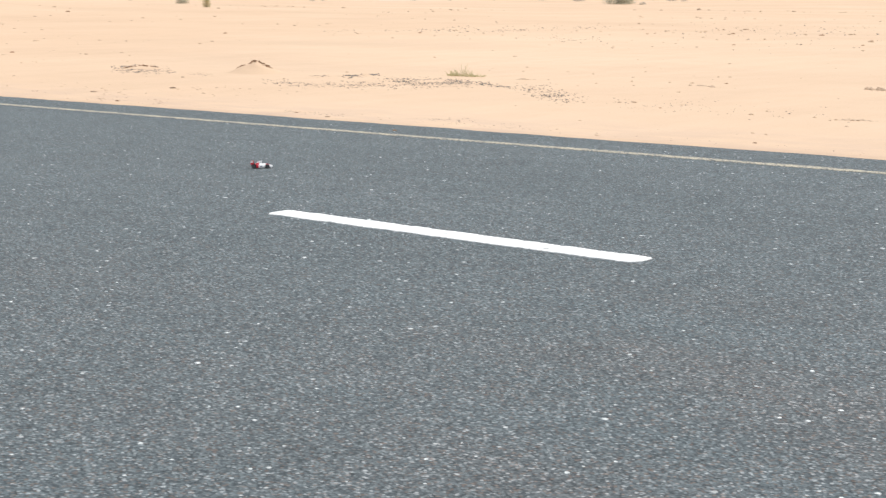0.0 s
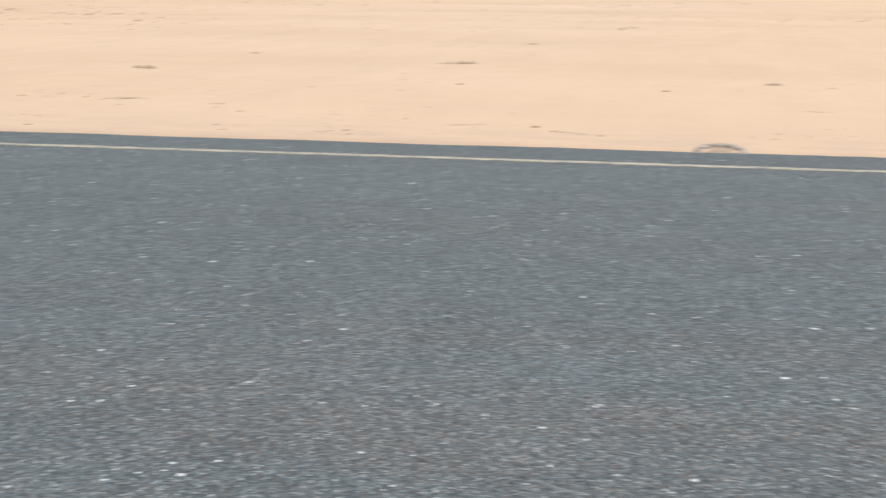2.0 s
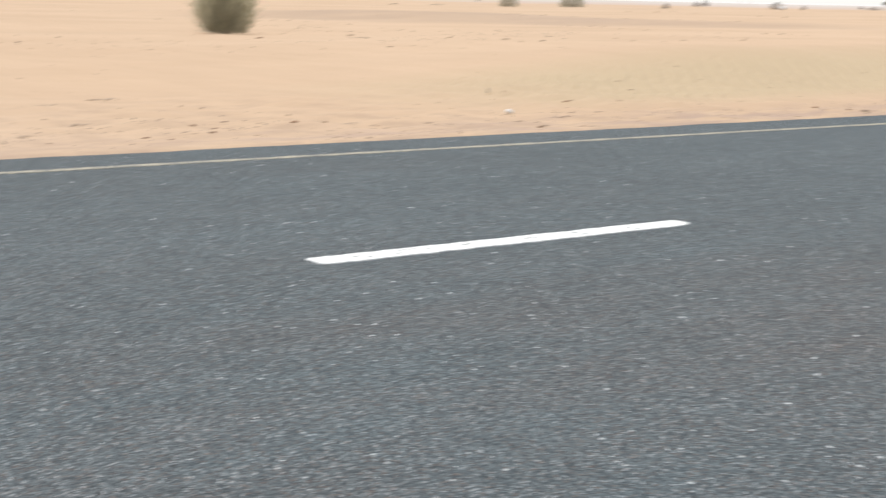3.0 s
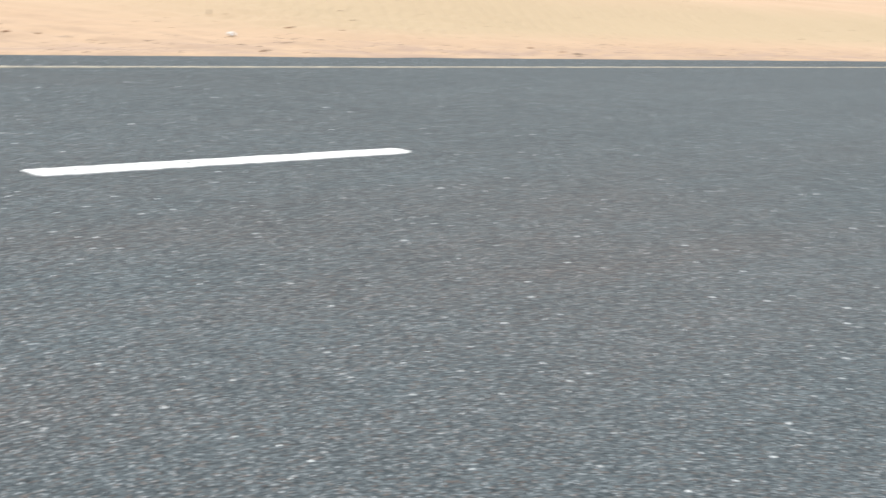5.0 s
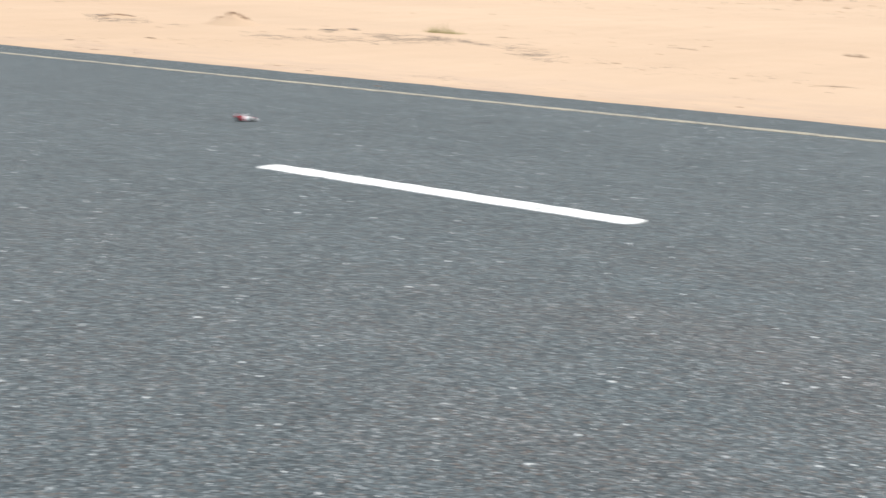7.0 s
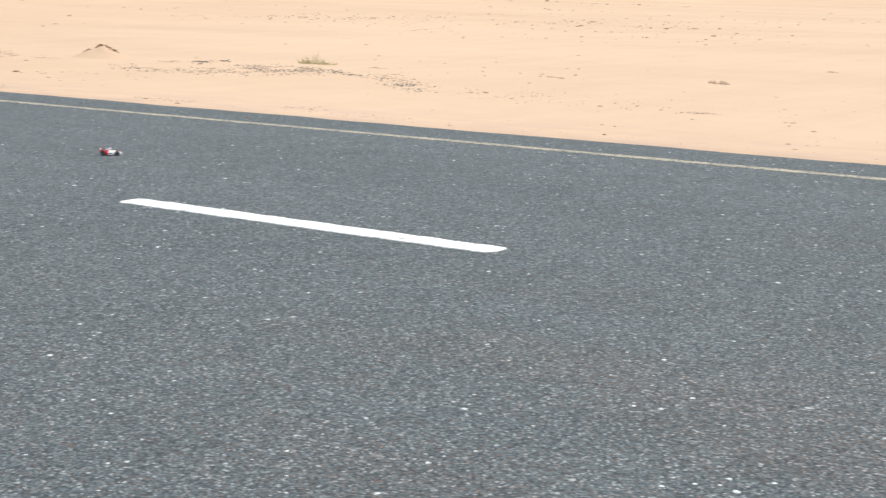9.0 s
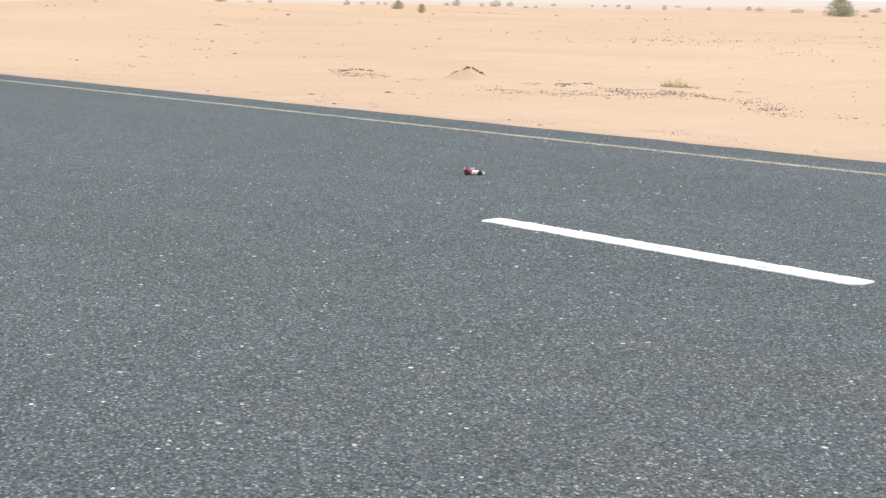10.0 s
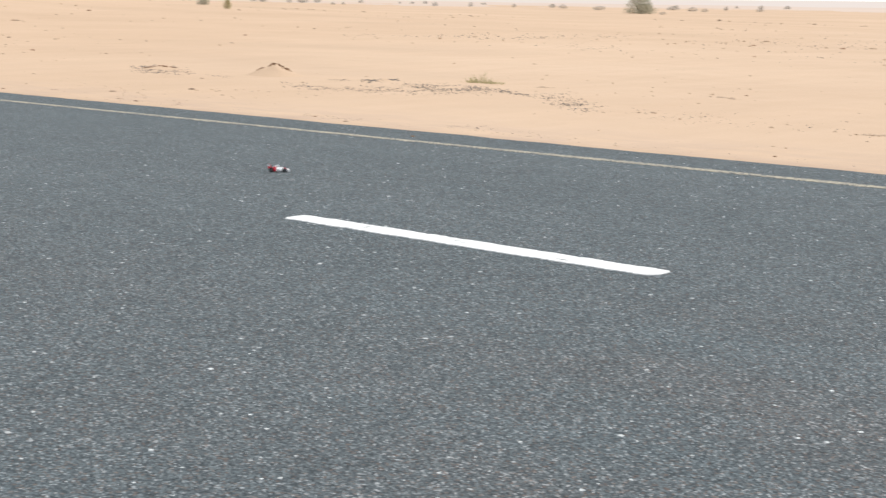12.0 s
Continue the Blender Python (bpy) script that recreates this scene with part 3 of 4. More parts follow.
for k, (x, y, r) in enumerate(STONES):
    ob = new("stone", stone_mesh[k % 4])
    z = 0.0 if y < ROAD_FAR - 0.1 else ground_z(x, y) - 0.1 * r
    ob.matrix_world = pose(x, y, z, 0, 0, k * 71) @ Matrix.Diagonal((r * 1.0, r * 0.75, r * 0.6, 1))
    tagged(ob, "small dark stone lying loose at the roadside", "stone", "roadside stones")


bedded("aggregate", 800, 3.6, 14.5, (0.009, 0.010, 0.012, 0.014), M_PALE, "larger pale stones bedded in the asphalt surface")


# ---- crusts, hummocks and dry tufts on the sand ----
def crust(x, y, long, wide, high, seed, turn=0.0):
    """A low, broken ridge of baked sand: a bowed crest with a gentle back and a ragged steep lee side."""
    rng = random.Random(seed)
    bm = bmesh.new()
    n = 30
    bow = rng.uniform(-0.5, 0.5)
    rows = []
    for i in range(n + 1):
        u = i / n * 2 - 1
        mid = wide * (bow * u * u + 0.35 * noise.noise((u * 2.3, seed, 0.0)))
        h = high * (1 - u * u) ** 0.5 * max(0.0, 0.55 + 1.1 * noise.noise((u * 3.1 + seed, 2.0, seed * 0.37)) + rng.uniform(-0.12, 0.12))
        b = wide * (0.35 + 0.3 * (1 - u * u))
        line = [(b, -0.012), (b * 0.45, h * 0.55 - 0.004), (0.02, h), (-0.01 + rng.uniform(-0.008, 0.008), h * 0.6 - 0.003), (-0.03, -0.012)]
        rows.append([bm.verts.new((u * long / 2 + rng.uniform(-0.2, 0.2) * long / n, mid + v, z)) for v, z in line])
    for p, q in zip(rows, rows[1:]):
        for k in range(4):
            bm.faces.new((p[k], p[k + 1], q[k + 1], q[k]))
    bmesh.ops.recalc_face_normals(bm, faces=bm.faces)
    ob = mesh_object("sand_crust", bm, M_CRUST)
    v, f = [], []
    for _ in range(7):
        r = rng.uniform(0.015, 0.045) * long
        pebble(v, f, rng.gauss(0, 0.4) * long, rng.gauss(-0.1, 0.35) * wide, -0.2 * r, r * 1.2, rng.uniform(0.4, 0.7), rng)
    bits = from_arrays("crumbs", v, f, M_CLOD)
    bits.parent = ob
    tagged(bits, kind="stuff")
    ob.matrix_world = pose(x, y, ground_z(x, y), 0, 0, turn)
    return tagged(ob, "low crumbling crust of brown baked sand", "sand crust", "sand crusts")


WEST_CRUSTS = [(-33.8, 19.4, 0.75, 0.4, 0.06), (-28.5, 16.1, 0.6, 0.3, 0.03), (-37.1, 23.1, 0.7, 0.4, 0.04), (-62.0, 40.0, 1.1, 0.8, 0.08), (-15.6, 20.9, 0.5, 0.3, 0.02), (-1.6, 13.7, 0.45, 0.2, 0.015)]
MID_CRUSTS = [(-9.4, 21.7, 0.5, 0.5, 0.055), (-4.7, 24.1, 0.85, 0.5, 0.05), (0.41, 20.7, 0.28, 0.3, 0.05), (2.6, 16.9, 0.5, 0.3, 0.025), (-9.15, 26.4, 0.4, 0.3, 0.03), (-3.4, 43.4, 0.7, 0.6, 0.05),
    (-4.7, 32.2, 0.3, 0.3, 0.04), (-7.2, 16.2, 0.6, 0.3, 0.02), (-2.7, 14.2, 0.5, 0.25, 0.015), (-11.8, 20.7, 0.6, 0.3, 0.03), (0.8, 16.6, 0.35, 0.2, 0.015)]
EAST_CRUSTS = [(5.3, 14.3, 0.55, 0.35, 0.03), (29.4, 44.5, 1.2, 0.7, 0.06), (8.5, 19.1, 0.5, 0.6, 0.02), (7.3, 18.4, 0.5, 0.6, 0.02), (6.5, 15.6, 0.6, 0.5, 0.025), (7.4, 16.0, 0.7, 0.6, 0.025),
    (9.6, 14.6, 0.6, 0.4, 0.025), (20.2, 14.6, 1.1, 0.3, 0.03)]
for k, (x, y, a, b, c) in enumerate(WEST_CRUSTS + MID_CRUSTS + EAST_CRUSTS):
    crust(x, y, a * 0.85, b * 0.6, c, 3 + k, 12 * (k % 5) - 24)


# single clods, darker than the sand, lie about singly and in loose bands: x, y, width
clod_mesh = []
for k in range(5):
    bm = bmesh.new()
    bmesh.ops.create_icosphere(bm, subdivisions=2, radius=0.5)
    for v in bm.verts:
        v.co *= 1 + 0.55 * noise.noise(v.co * 3.3 + Vector((k * 5, 0, 0)))
        v.co.y *= 0.75
        v.co.z = max(-0.06, v.co.z * (0.4 + 0.05 * k))
    me = bpy.data.meshes.new("sand_clod")
    bm.to_mesh(me)
    bm.free()
    me.materials.append(M_CLOD if k else M_DEAD)
    clod_mesh.append(me)
CLODS_NORTH = [(-27.7, 50.4, 0.32), (-29.7, 55.1, 0.39), (-30.3, 54.3, 0.24), (-25.8, 44.8, 0.18), (-31.1, 51.0, 0.26), (-30.0, 48.4, 0.18), (-29.8, 51.9, 0.21), (-23.0, 44.0, 0.19),
    (-24.9, 49.7, 0.22), (-24.1, 49.2, 0.22), (-23.2, 48.7, 0.34), (-22.8, 50.3, 0.39), (-19.1, 43.6, 0.37), (-19.4, 46.2, 0.28), (-16.7, 41.5, 0.21), (-17.8, 40.1, 0.16),
    (-16.2, 36.5, 0.14), (-17.3, 45.8, 0.19)]
CLODS_NEAR = [(-12.5, 21.4, 0.14), (-13.0, 23.6, 0.10), (-11.9, 21.5, 0.10), (-11.5, 19.3, 0.08), (-13.7, 21.4, 0.09), (-13.0, 21.5, 0.10), (-10.9, 17.1, 0.13), (-10.1, 16.5, 0.07),
    (-8.6, 16.2, 0.11), (-8.7, 16.8, 0.07), (-7.8, 16.3, 0.07), (-6.0, 15.8, 0.07), (-5.8, 15.4, 0.05), (-7.4, 14.0, 0.07), (-7.2, 13.9, 0.06), (-10.2, 17.2, 0.07)]
CLODS_WEST = [(-39.5, 22.6, 0.25), (-34.3, 22.6, 0.23), (-29.4, 18.9, 0.08), (-28.2, 19.2, 0.09), (-28.2, 18.8, 0.11),
    (-80.0, 50.8, 0.30), (-87.0, 59.7, 0.33), (-84.3, 59.0, 0.48), (-81.8, 58.5, 0.24), (-86.5, 63.7, 0.21), (-61.9, 44.1, 0.12), (-62.6, 40.2, 0.41), (-60.2, 39.2, 0.17),
    (-42.6, 29.1, 0.12), (-30.0, 23.2, 0.12), (-27.1, 20.9, 0.08), (-43.1, 38.0, 0.27), (-52.4, 47.3, 0.17), (-50.8, 48.1, 0.27), (-49.4, 50.0, 0.33), (-25.6, 26.7, 0.07),
    (-17.7, 15.9, 0.05), (-18.4, 15.5, 0.07), (-21.3, 13.9, 0.07), (-20.6, 14.5, 0.06), (-34.4, 38.1, 0.18), (-36.5, 42.0, 0.24), (-38.9, 47.0, 0.34), (-33.8, 42.5, 0.17),
    (-32.5, 42.0, 0.15), (-35.6, 47.0, 0.19), (-22.9, 26.9, 0.11)]
CLODS_MIDWEST = [(-16.6, 23.6, 0.07), (-15.8, 23.3, 0.10), (-14.3, 20.0, 0.05), (-13.8, 19.9, 0.05), (-13.9, 20.6, 0.06), (-33.4, 48.0, 0.21), (-32.4, 48.2, 0.18), (-30.3, 45.7, 0.15),
    (-31.4, 44.2, 0.11), (-29.9, 47.7, 0.18), (-29.9, 49.6, 0.14), (-28.6, 48.6, 0.11), (-29.5, 51.0, 0.19), (-30.1, 53.5, 0.17), (-30.9, 54.9, 0.12), (-27.1, 49.0, 0.22),
    (-29.4, 54.1, 0.24), (-25.2, 42.1, 0.10), (-24.3, 43.1, 0.16), (-46.3, 73.1, 0.20), (-38.5, 60.6, 0.25), (-53.8, 102.0, 0.45), (-9.2, 16.4, 0.03), (-27.4, 38.2, 0.09),
    (-21.4, 39.0, 0.17)]
CLODS_EAST = [(30.6, 51.7, 0.19), (30.6, 46.9, 0.40), (58.3, 85.8, 0.24), (61.2, 86.7, 0.21), (33.4, 52.9, 0.15), (33.4, 44.3, 0.31), (23.4, 28.6, 0.26), (12.3, 15.9, 0.04),
    (11.6, 16.4, 0.03), (9.8, 14.3, 0.04), (8.8, 13.8, 0.06), (9.0, 13.9, 0.05), (10.3, 13.4, 0.04), (9.8, 13.6, 0.04), (13.4, 16.6, 0.05), (14.2, 17.7, 0.05),
    (14.5, 17.7, 0.07), (12.8, 14.7, 0.06), (11.4, 13.2, 0.05), (8.7, 14.4, 0.13), (9.1, 14.4, 0.12), (8.8, 15.1, 0.04), (134.7, 131.8, 0.81), (127.0, 131.9, 0.58),
    (127.4, 127.3, 0.64), (126.3, 122.5, 0.41), (128.7, 122.2, 0.56), (125.2, 109.1, 0.78), (124.5, 104.9, 0.64), (41.3, 43.5, 0.21), (94.5, 66.1, 0.36), (80.2, 56.5, 0.31),
    (253.5, 140.1, 0.91)]
CLODS_VERGE = [(26.5, 26.1, 0.13), (14.4, 16.1, 0.14), (15.1, 15.7, 0.09), (15.6, 15.7, 0.05), (11.6, 13.0, 0.03), (12.7, 13.1, 0.04), (13.0, 13.0, 0.05), (14.8, 14.7, 0.07),
    (16.1, 14.2, 0.07), (16.1, 13.3, 0.05), (17.0, 13.4, 0.09), (17.4, 13.9, 0.12), (17.6, 13.7, 0.09), (14.3, 13.2, 0.05), (20.8, 14.6, 0.10), (27.6, 18.1, 0.09)]
for k, (x, y, w) in enumerate(CLODS_NORTH + CLODS_NEAR + CLODS_WEST + CLODS_MIDWEST + CLODS_EAST + CLODS_VERGE):
    ob = new("sand_clod", clod_mesh[k * 7 % 5])
    ob.matrix_world = pose(x, y, ground_z(x, y), 0, 0, (k * 37) % 60 - 30) @ Matrix.Scale(w * 0.6 + 0.005, 4)
    tagged(ob, "small brown clod of baked earth on the sand", "clod", "sand clods")


def hummock(x, y, long, wide, high, seed, bits, label, turn=0.0):
    """A small wind-heaped mound that rises to a peaked crest, with dark crumbling roots along it."""
    rng = random.Random(seed)
    base = new("sand_mound")
    base.matrix_world = pose(x, y, ground_z(x, y) - 0.012, 0, 0, turn)

    def rise(u, w):
        q = min(1.0, math.hypot(u, w))
        return high * (0.72 * (1 - q) ** 1.5 + 0.28 * (math.cos(q * math.pi) * 0.5 + 0.5)) * (1 + 0.2 * noise.noise((u * 3 + seed, w * 3, 0.0)))

    bm = bmesh.new()
    rings = []
    for j in range(13):
        q = j / 12
        around = [(q * math.cos(math.tau * i / 30), q * math.sin(math.tau * i / 30)) for i in range(30 if j else 1)]
        rings.append([bm.verts.new((u * long / 2, w * wide / 2, rise(u, w))) for u, w in around])
    for i in range(30):
        bm.faces.new((rings[0][0], rings[1][i], rings[1][(i + 1) % 30]))
    for p, q in zip(rings[1:], rings[2:]):
        for i in range(30):
            bm.faces.new((p[i], q[i], q[(i + 1) % 30], p[(i + 1) % 30]))
    part("mound", bm, M_SAND, base, smooth=True)
    v, f = [], []
    for _ in range(bits):
        u = rng.uniform(-0.5, 0.5) if rng.random() < 0.75 else rng.gauss(0, 0.16)
        w = rng.gauss(0.0, 0.045) + 0.06 * noise.noise((u * 4, seed, 3.0))
        if noise.noise((u * 7, seed, 9.0)) < -0.25:
            continue
        pebble(v, f, u * long / 2, w * wide / 2, rise(u, w) - 0.008, rng.uniform(0.006, 0.018) * long, rng.uniform(0.7, 1.7), rng)
    ob = from_arrays("cap", v, f, M_DEAD)
    ob.parent = base
    tagged(ob, "dark crumbling cap", kind="stuff")
    return tagged(base, label, "sand mound", "sand mounds")


ROOTS = "small sand mound capped with dark crumbling roots"
hummock(-21.1, 19.35, 1.4, 1.3, 0.25, 5, 110, ROOTS, 47)
hummock(-24.1, 18.95, 1.4, 0.9, 0.08, 6, 70, ROOTS, 50)
hummock(-18.5, 19.75, 0.5, 0.5, 0.06, 9, 50, ROOTS, 45)


def buried_tyre(x, y, r, width, sink, tilt, turn):
    """A worn tyre that lies tilted and three parts buried, filled with sand."""
    base = new("old_tyre")
    bm = bmesh.new()
    prof = [(0.62, -0.46), (0.72, -0.5), (0.9, -0.47), (0.985, -0.36), (1.0, -0.2), (1.0, 0.2), (0.985, 0.36), (0.9, 0.47), (0.72, 0.5), (0.62, 0.46), (0.58, 0.36), (0.6, 0.0), (0.58, -0.36)]
    n = 56
    rings = []
    for q, h in prof:
        groove = 0.94 if abs(h) == 0.2 else 1.0
        rings.append([bm.verts.new((r * q * (groove if i % 2 else 1) * math.cos(math.tau * i / n), r * q * (groove if i % 2 else 1) * math.sin(math.tau * i / n), h * width)) for i in range(n)])
    for p, q in zip(rings, rings[1:] + rings[:1]):
        for i in range(n):
            bm.faces.new((p[i], q[i], q[(i + 1) % n], p[(i + 1) % n]))
    bmesh.ops.recalc_face_normals(bm, faces=bm.faces)
    part("tyre", bm, M_TYRE, base, "cracked black tyre rubber under pale dust", True)
    bm = bmesh.new()
    rings = [[bm.verts.new((r * 0.63 * q * math.cos(math.tau * i / 24), r * 0.63 * q * math.sin(math.tau * i / 24), width * (0.40 + 0.10 * (1 - q) + 0.06 * noise.noise((i * 0.4, q * 2, 1.0))))) for i in range(24)] for q in (1.0, 0.75, 0.5, 0.25)]
    for p, q in zip(rings, rings[1:]):
        for i in range(24):
            bm.faces.new((p[i], q[i], q[(i + 1) % 24], p[(i + 1) % 24]))
    bm.faces.new(rings[-1])
    bmesh.ops.recalc_face_normals(bm, faces=bm.faces)
    part("sand_fill", bm, M_CRUST, base, "drifted sand filling the tyre", True)
    base.matrix_world = pose(x, y, sink, 0, 0, turn) @ pose(0, 0, 0, tilt, 0, 0)
    return tagged(base, "half-buried worn tyre, dusty grey, at the asphalt edge", "tyre")


buried_tyre(-0.17, 12.66, 0.25, 0.19, -0.077, 12, 2)


def blades(verts, faces, base, tip, width, rng):
    """One thin, bent blade as two tapering faces, appended to the lists."""
    n = len(verts)
    a, b = Vector(base), Vector(tip)
    side = (b - a).cross(Vector((rng.uniform(-1, 1), rng.uniform(-1, 1), rng.uniform(-0.3, 0.3))))
    side = side.normalized() * width if side.length > 1e-6 else Vector((width, 0, 0))
    mid = a.lerp(b, 0.5) + Vector((0, 0, 0.06 * (b - a).length))
    for p, w in ((a, 0.7), (mid, 1.0)):
        verts.append(tuple(p - side * w))
        verts.append(tuple(p + side * w))
    verts.append(tuple(b))
    faces += [(n, n + 1, n + 3, n + 2), (n + 2, n + 3, n + 4)]


def tuft(x, y, wide, high, seed, count=420):
    """A sprawling desert grass: a dense low clump, a wispy crest beside it and thin runners on the sand."""
    rng = random.Random(seed)
    base = new("grass_tuft")
    base.matrix_world = pose(x, y, ground_z(x, y) - 0.01)
    v, f = [], []
    # place along the width, spread, height, share
    clumps = [(-0.16, 0.1, 0.48, 0.36), (-0.02, 0.07, 1.0, 0.14), (0.2, 0.16, 0.5, 0.28), (0.02, 0.5, 0.18, 0.22)]
    for k in range(14):
        # creeping stalks tie the clumps together
        blades(v, f, (0.01 * wide * math.cos(k), 0.01 * wide * math.sin(k), 0.004), ((0.06 * k - 0.4) * wide, 0.03 * wide * math.sin(3 * k), 0.06 * high), 0.004 * wide, rng)
    for _ in range(count):
        c, spread, tall, _share = rng.choices(clumps, [k[3] for k in clumps])[0]
        p = (max(-0.4, min(0.38, c + spread * rng.gauss(0, 0.45))) * wide, 0.12 * wide * rng.uniform(-0.8, 0.8), 0)
        reach = wide * rng.uniform(0.03, 0.14) * (1.6 if tall < 0.3 else 1)
        d = rng.uniform(0, math.tau)
        q = (p[0] + reach * math.cos(d), p[1] + reach * math.sin(d), high * tall * (0.12 + 0.9 * rng.random() ** 1.2))
        blades(v, f, p, q, rng.uniform(0.002, 0.0045) * wide, rng)
    ob = from_arrays("blades", v, f, M_GRASS)
    ob.parent = base
    return tagged(base, "sprawling tuft of half-dry yellow-green desert grass", "grass tuft", "grass tufts")


tuft(-17.2, 21.0, 1.2, 0.27, 3, 230)
tuft(-2.44, 13.3, 0.22, 0.02, 4, 40)


# ---- bushes and trees over the plain ----
def bush_meshes(seed, twigs, belly):
    """Two meshes of a unit bush (1 wide, 1 high): woody stems, and a ragged dome of thin twigs, widest at the belly."""
    rng = random.Random(seed)
    v, f = [], []
    sv, sf = [], []
    limbs = []
    for k in range(15):
        a, lean = math.tau * k / 15 + rng.uniform(-0.3, 0.3), rng.uniform(0.08, 0.95)
        tip = Vector((0.40 * lean * math.cos(a), 0.40 * lean * math.sin(a), rng.uniform(0.55, 0.85) * (1 - 0.45 * lean ** 2)))
        limbs.append((a, lean, tip))
        blades(sv, sf, (0.02 * math.cos(a), 0.02 * math.sin(a), -0.02), tuple(tip * 0.85), 0.012, rng)
    lobes = [rng.uniform(0.78, 1.12) for _ in range(9)]
    for _ in range(twigs):
        a = rng.uniform(0, math.tau)
        up = rng.random()
        lobe = lobes[int(a / math.tau * 9) % 9] * rng.uniform(0.8, 1.1)
        cap = max(0.0, 1 - ((up - belly) / (1.02 - belly)) ** 2) ** 0.55 if up > belly else 1 - 0.5 * ((belly - up) / (belly + 0.1)) ** 2
        depth = rng.random() ** 0.6 * (1 + 0.1 * rng.gauss(0, 1))
        p = Vector((0.45 * cap * lobe * math.cos(a) * depth, 0.45 * cap * lobe * math.sin(a) * depth, 0.02 + 0.88 * up * (0.75 + 0.25 * lobe)))
        out = (p - Vector((0, 0, 0.05))).normalized()
        q = p + (out * 0.7 + Vector((rng.uniform(-0.4, 0.4), rng.uniform(-0.4, 0.4), rng.uniform(0.2, 1.0)))) * rng.uniform(0.05, 0.14)
        blades(v, f, p, q, rng.uniform(0.003, 0.008) * (1 if twigs > 3000 else 1.9), rng)
    made = []
    for nm, vv, ff in (("stems", sv, sf), ("foliage", v, f)):
        me = bpy.data.meshes.new(nm)
        me.from_pydata(vv, [], ff)
        made.append(me)
    return made


def bush_kind(seed, twigs, leaf, belly=0.12):
    stems, leaves = bush_meshes(seed, twigs, belly)
    stems.materials.append(M_BARK)
    leaves.materials.append(leaf)
    return stems, leaves


def low_shrub(seed, twigs, leaf, lumps, peak, twig):
    """Two meshes of a unit shrub with a flat foot: several merged clumps of short twigs of uneven height."""
    rng = random.Random(seed)
    clumps = [(rng.uniform(-0.08, 0.08), 0.0, 0.42, 0.92)]
    for k in range(lumps - 1):
        side = 1 if k % 2 else -1
        clumps.append((side * rng.uniform(0.2, 0.36), rng.uniform(-0.15, 0.15), rng.uniform(0.18, 0.28), rng.uniform(0.45, 0.8)))
    bulk = [r * r * h for _, _, r, h in clumps]
    sv, sf, v, f = [], [], [], []
    for cx, cy, r, h in clumps:
        for _ in range(5):
            a = rng.uniform(0, math.tau)
            tip = (cx + 0.6 * r * math.cos(a), cy + 0.6 * r * math.sin(a), 0.6 * h * rng.uniform(0.5, 1.0))
            blades(sv, sf, (0.01 * math.cos(a), 0.01 * math.sin(a), -0.03), tip, 0.008, rng)
    for _ in range(twigs):
        cx, cy, r, h = rng.choices(clumps, bulk)[0]
        a, up = rng.uniform(0, math.tau), rng.random()
        cap = (1 - up ** peak) ** 0.7
        ragged = 1 + 0.3 * noise.noise((3 * math.cos(a) + seed, 3 * math.sin(a), 3 * up + cx))
        depth = rng.random() ** 0.5 * r * cap * ragged
        p = Vector((cx + depth * math.cos(a), cy + depth * math.sin(a), h * up * (0.85 + 0.15 * ragged)))
        q = p + Vector((rng.gauss(0, 0.6), rng.gauss(0, 0.6), rng.uniform(-0.1, 1.0))) * rng.uniform(0.4, 1.0) * 0.1
        blades(v, f, p, q, twig * rng.uniform(0.5, 1.3), rng)
    made = []
    for nm, vv, ff in (("stems", sv, sf), ("foliage", v, f)):
        me = bpy.data.meshes.new(nm)
        me.from_pydata(vv, [], ff)
        me.materials.append(M_BARK if nm == "stems" else leaf)
        made.append(me)
    return made


BIG = bush_kind(11, 6200, M_OLIVE, 0.5)
NEAR = [low_shrub(20 + k, 3200, M_LEAF, 2 + k, 2.6, 0.008) for k in range(2)]
FAR = [low_shrub(30 + k, 800, M_HAZE_GREY, 2 + k % 3, 2.2, 0.013) for k in range(4)]
ROUND = low_shrub(24, 4200, M_GREEN, 3, 2.4, 0.007)
HAZY = [low_shrub(50 + k, 800, M_HAZY, 2 + k % 3, 2.0, 0.013) for k in range(4)]


def bush(kind, x, y, wide, high, turn, label, group="desert bushes"):
    base = new("bush")
    base.matrix_world = pose(x, y, ground_z(x, y) + (0.06 if math.hypot(x, y) > 240 else 0) - 0.02, 0, 0, turn) @ Matrix.Diagonal((wide, wide, high, 1))
    for me in kind:
        new(me.name, me).parent = base
    return tagged(base, label, "bush", group)


def at(az, far):
    """A place by its bearing, degrees to the left of +y, and its distance."""
    return -math.sin(radians(az)) * far, math.cos(radians(az)) * far


bush(BIG, *at(-28.26, 57), 2.92, 2.14, 0, "large round olive-green desert bush alone on the sand")
PALE = bush_kind(41, 1300, M_STRAW, 0.3)
bush(PALE, *at(49.3, 106), 0.72, 0.68, 0, "small pale straw-coloured bush on the open sand")
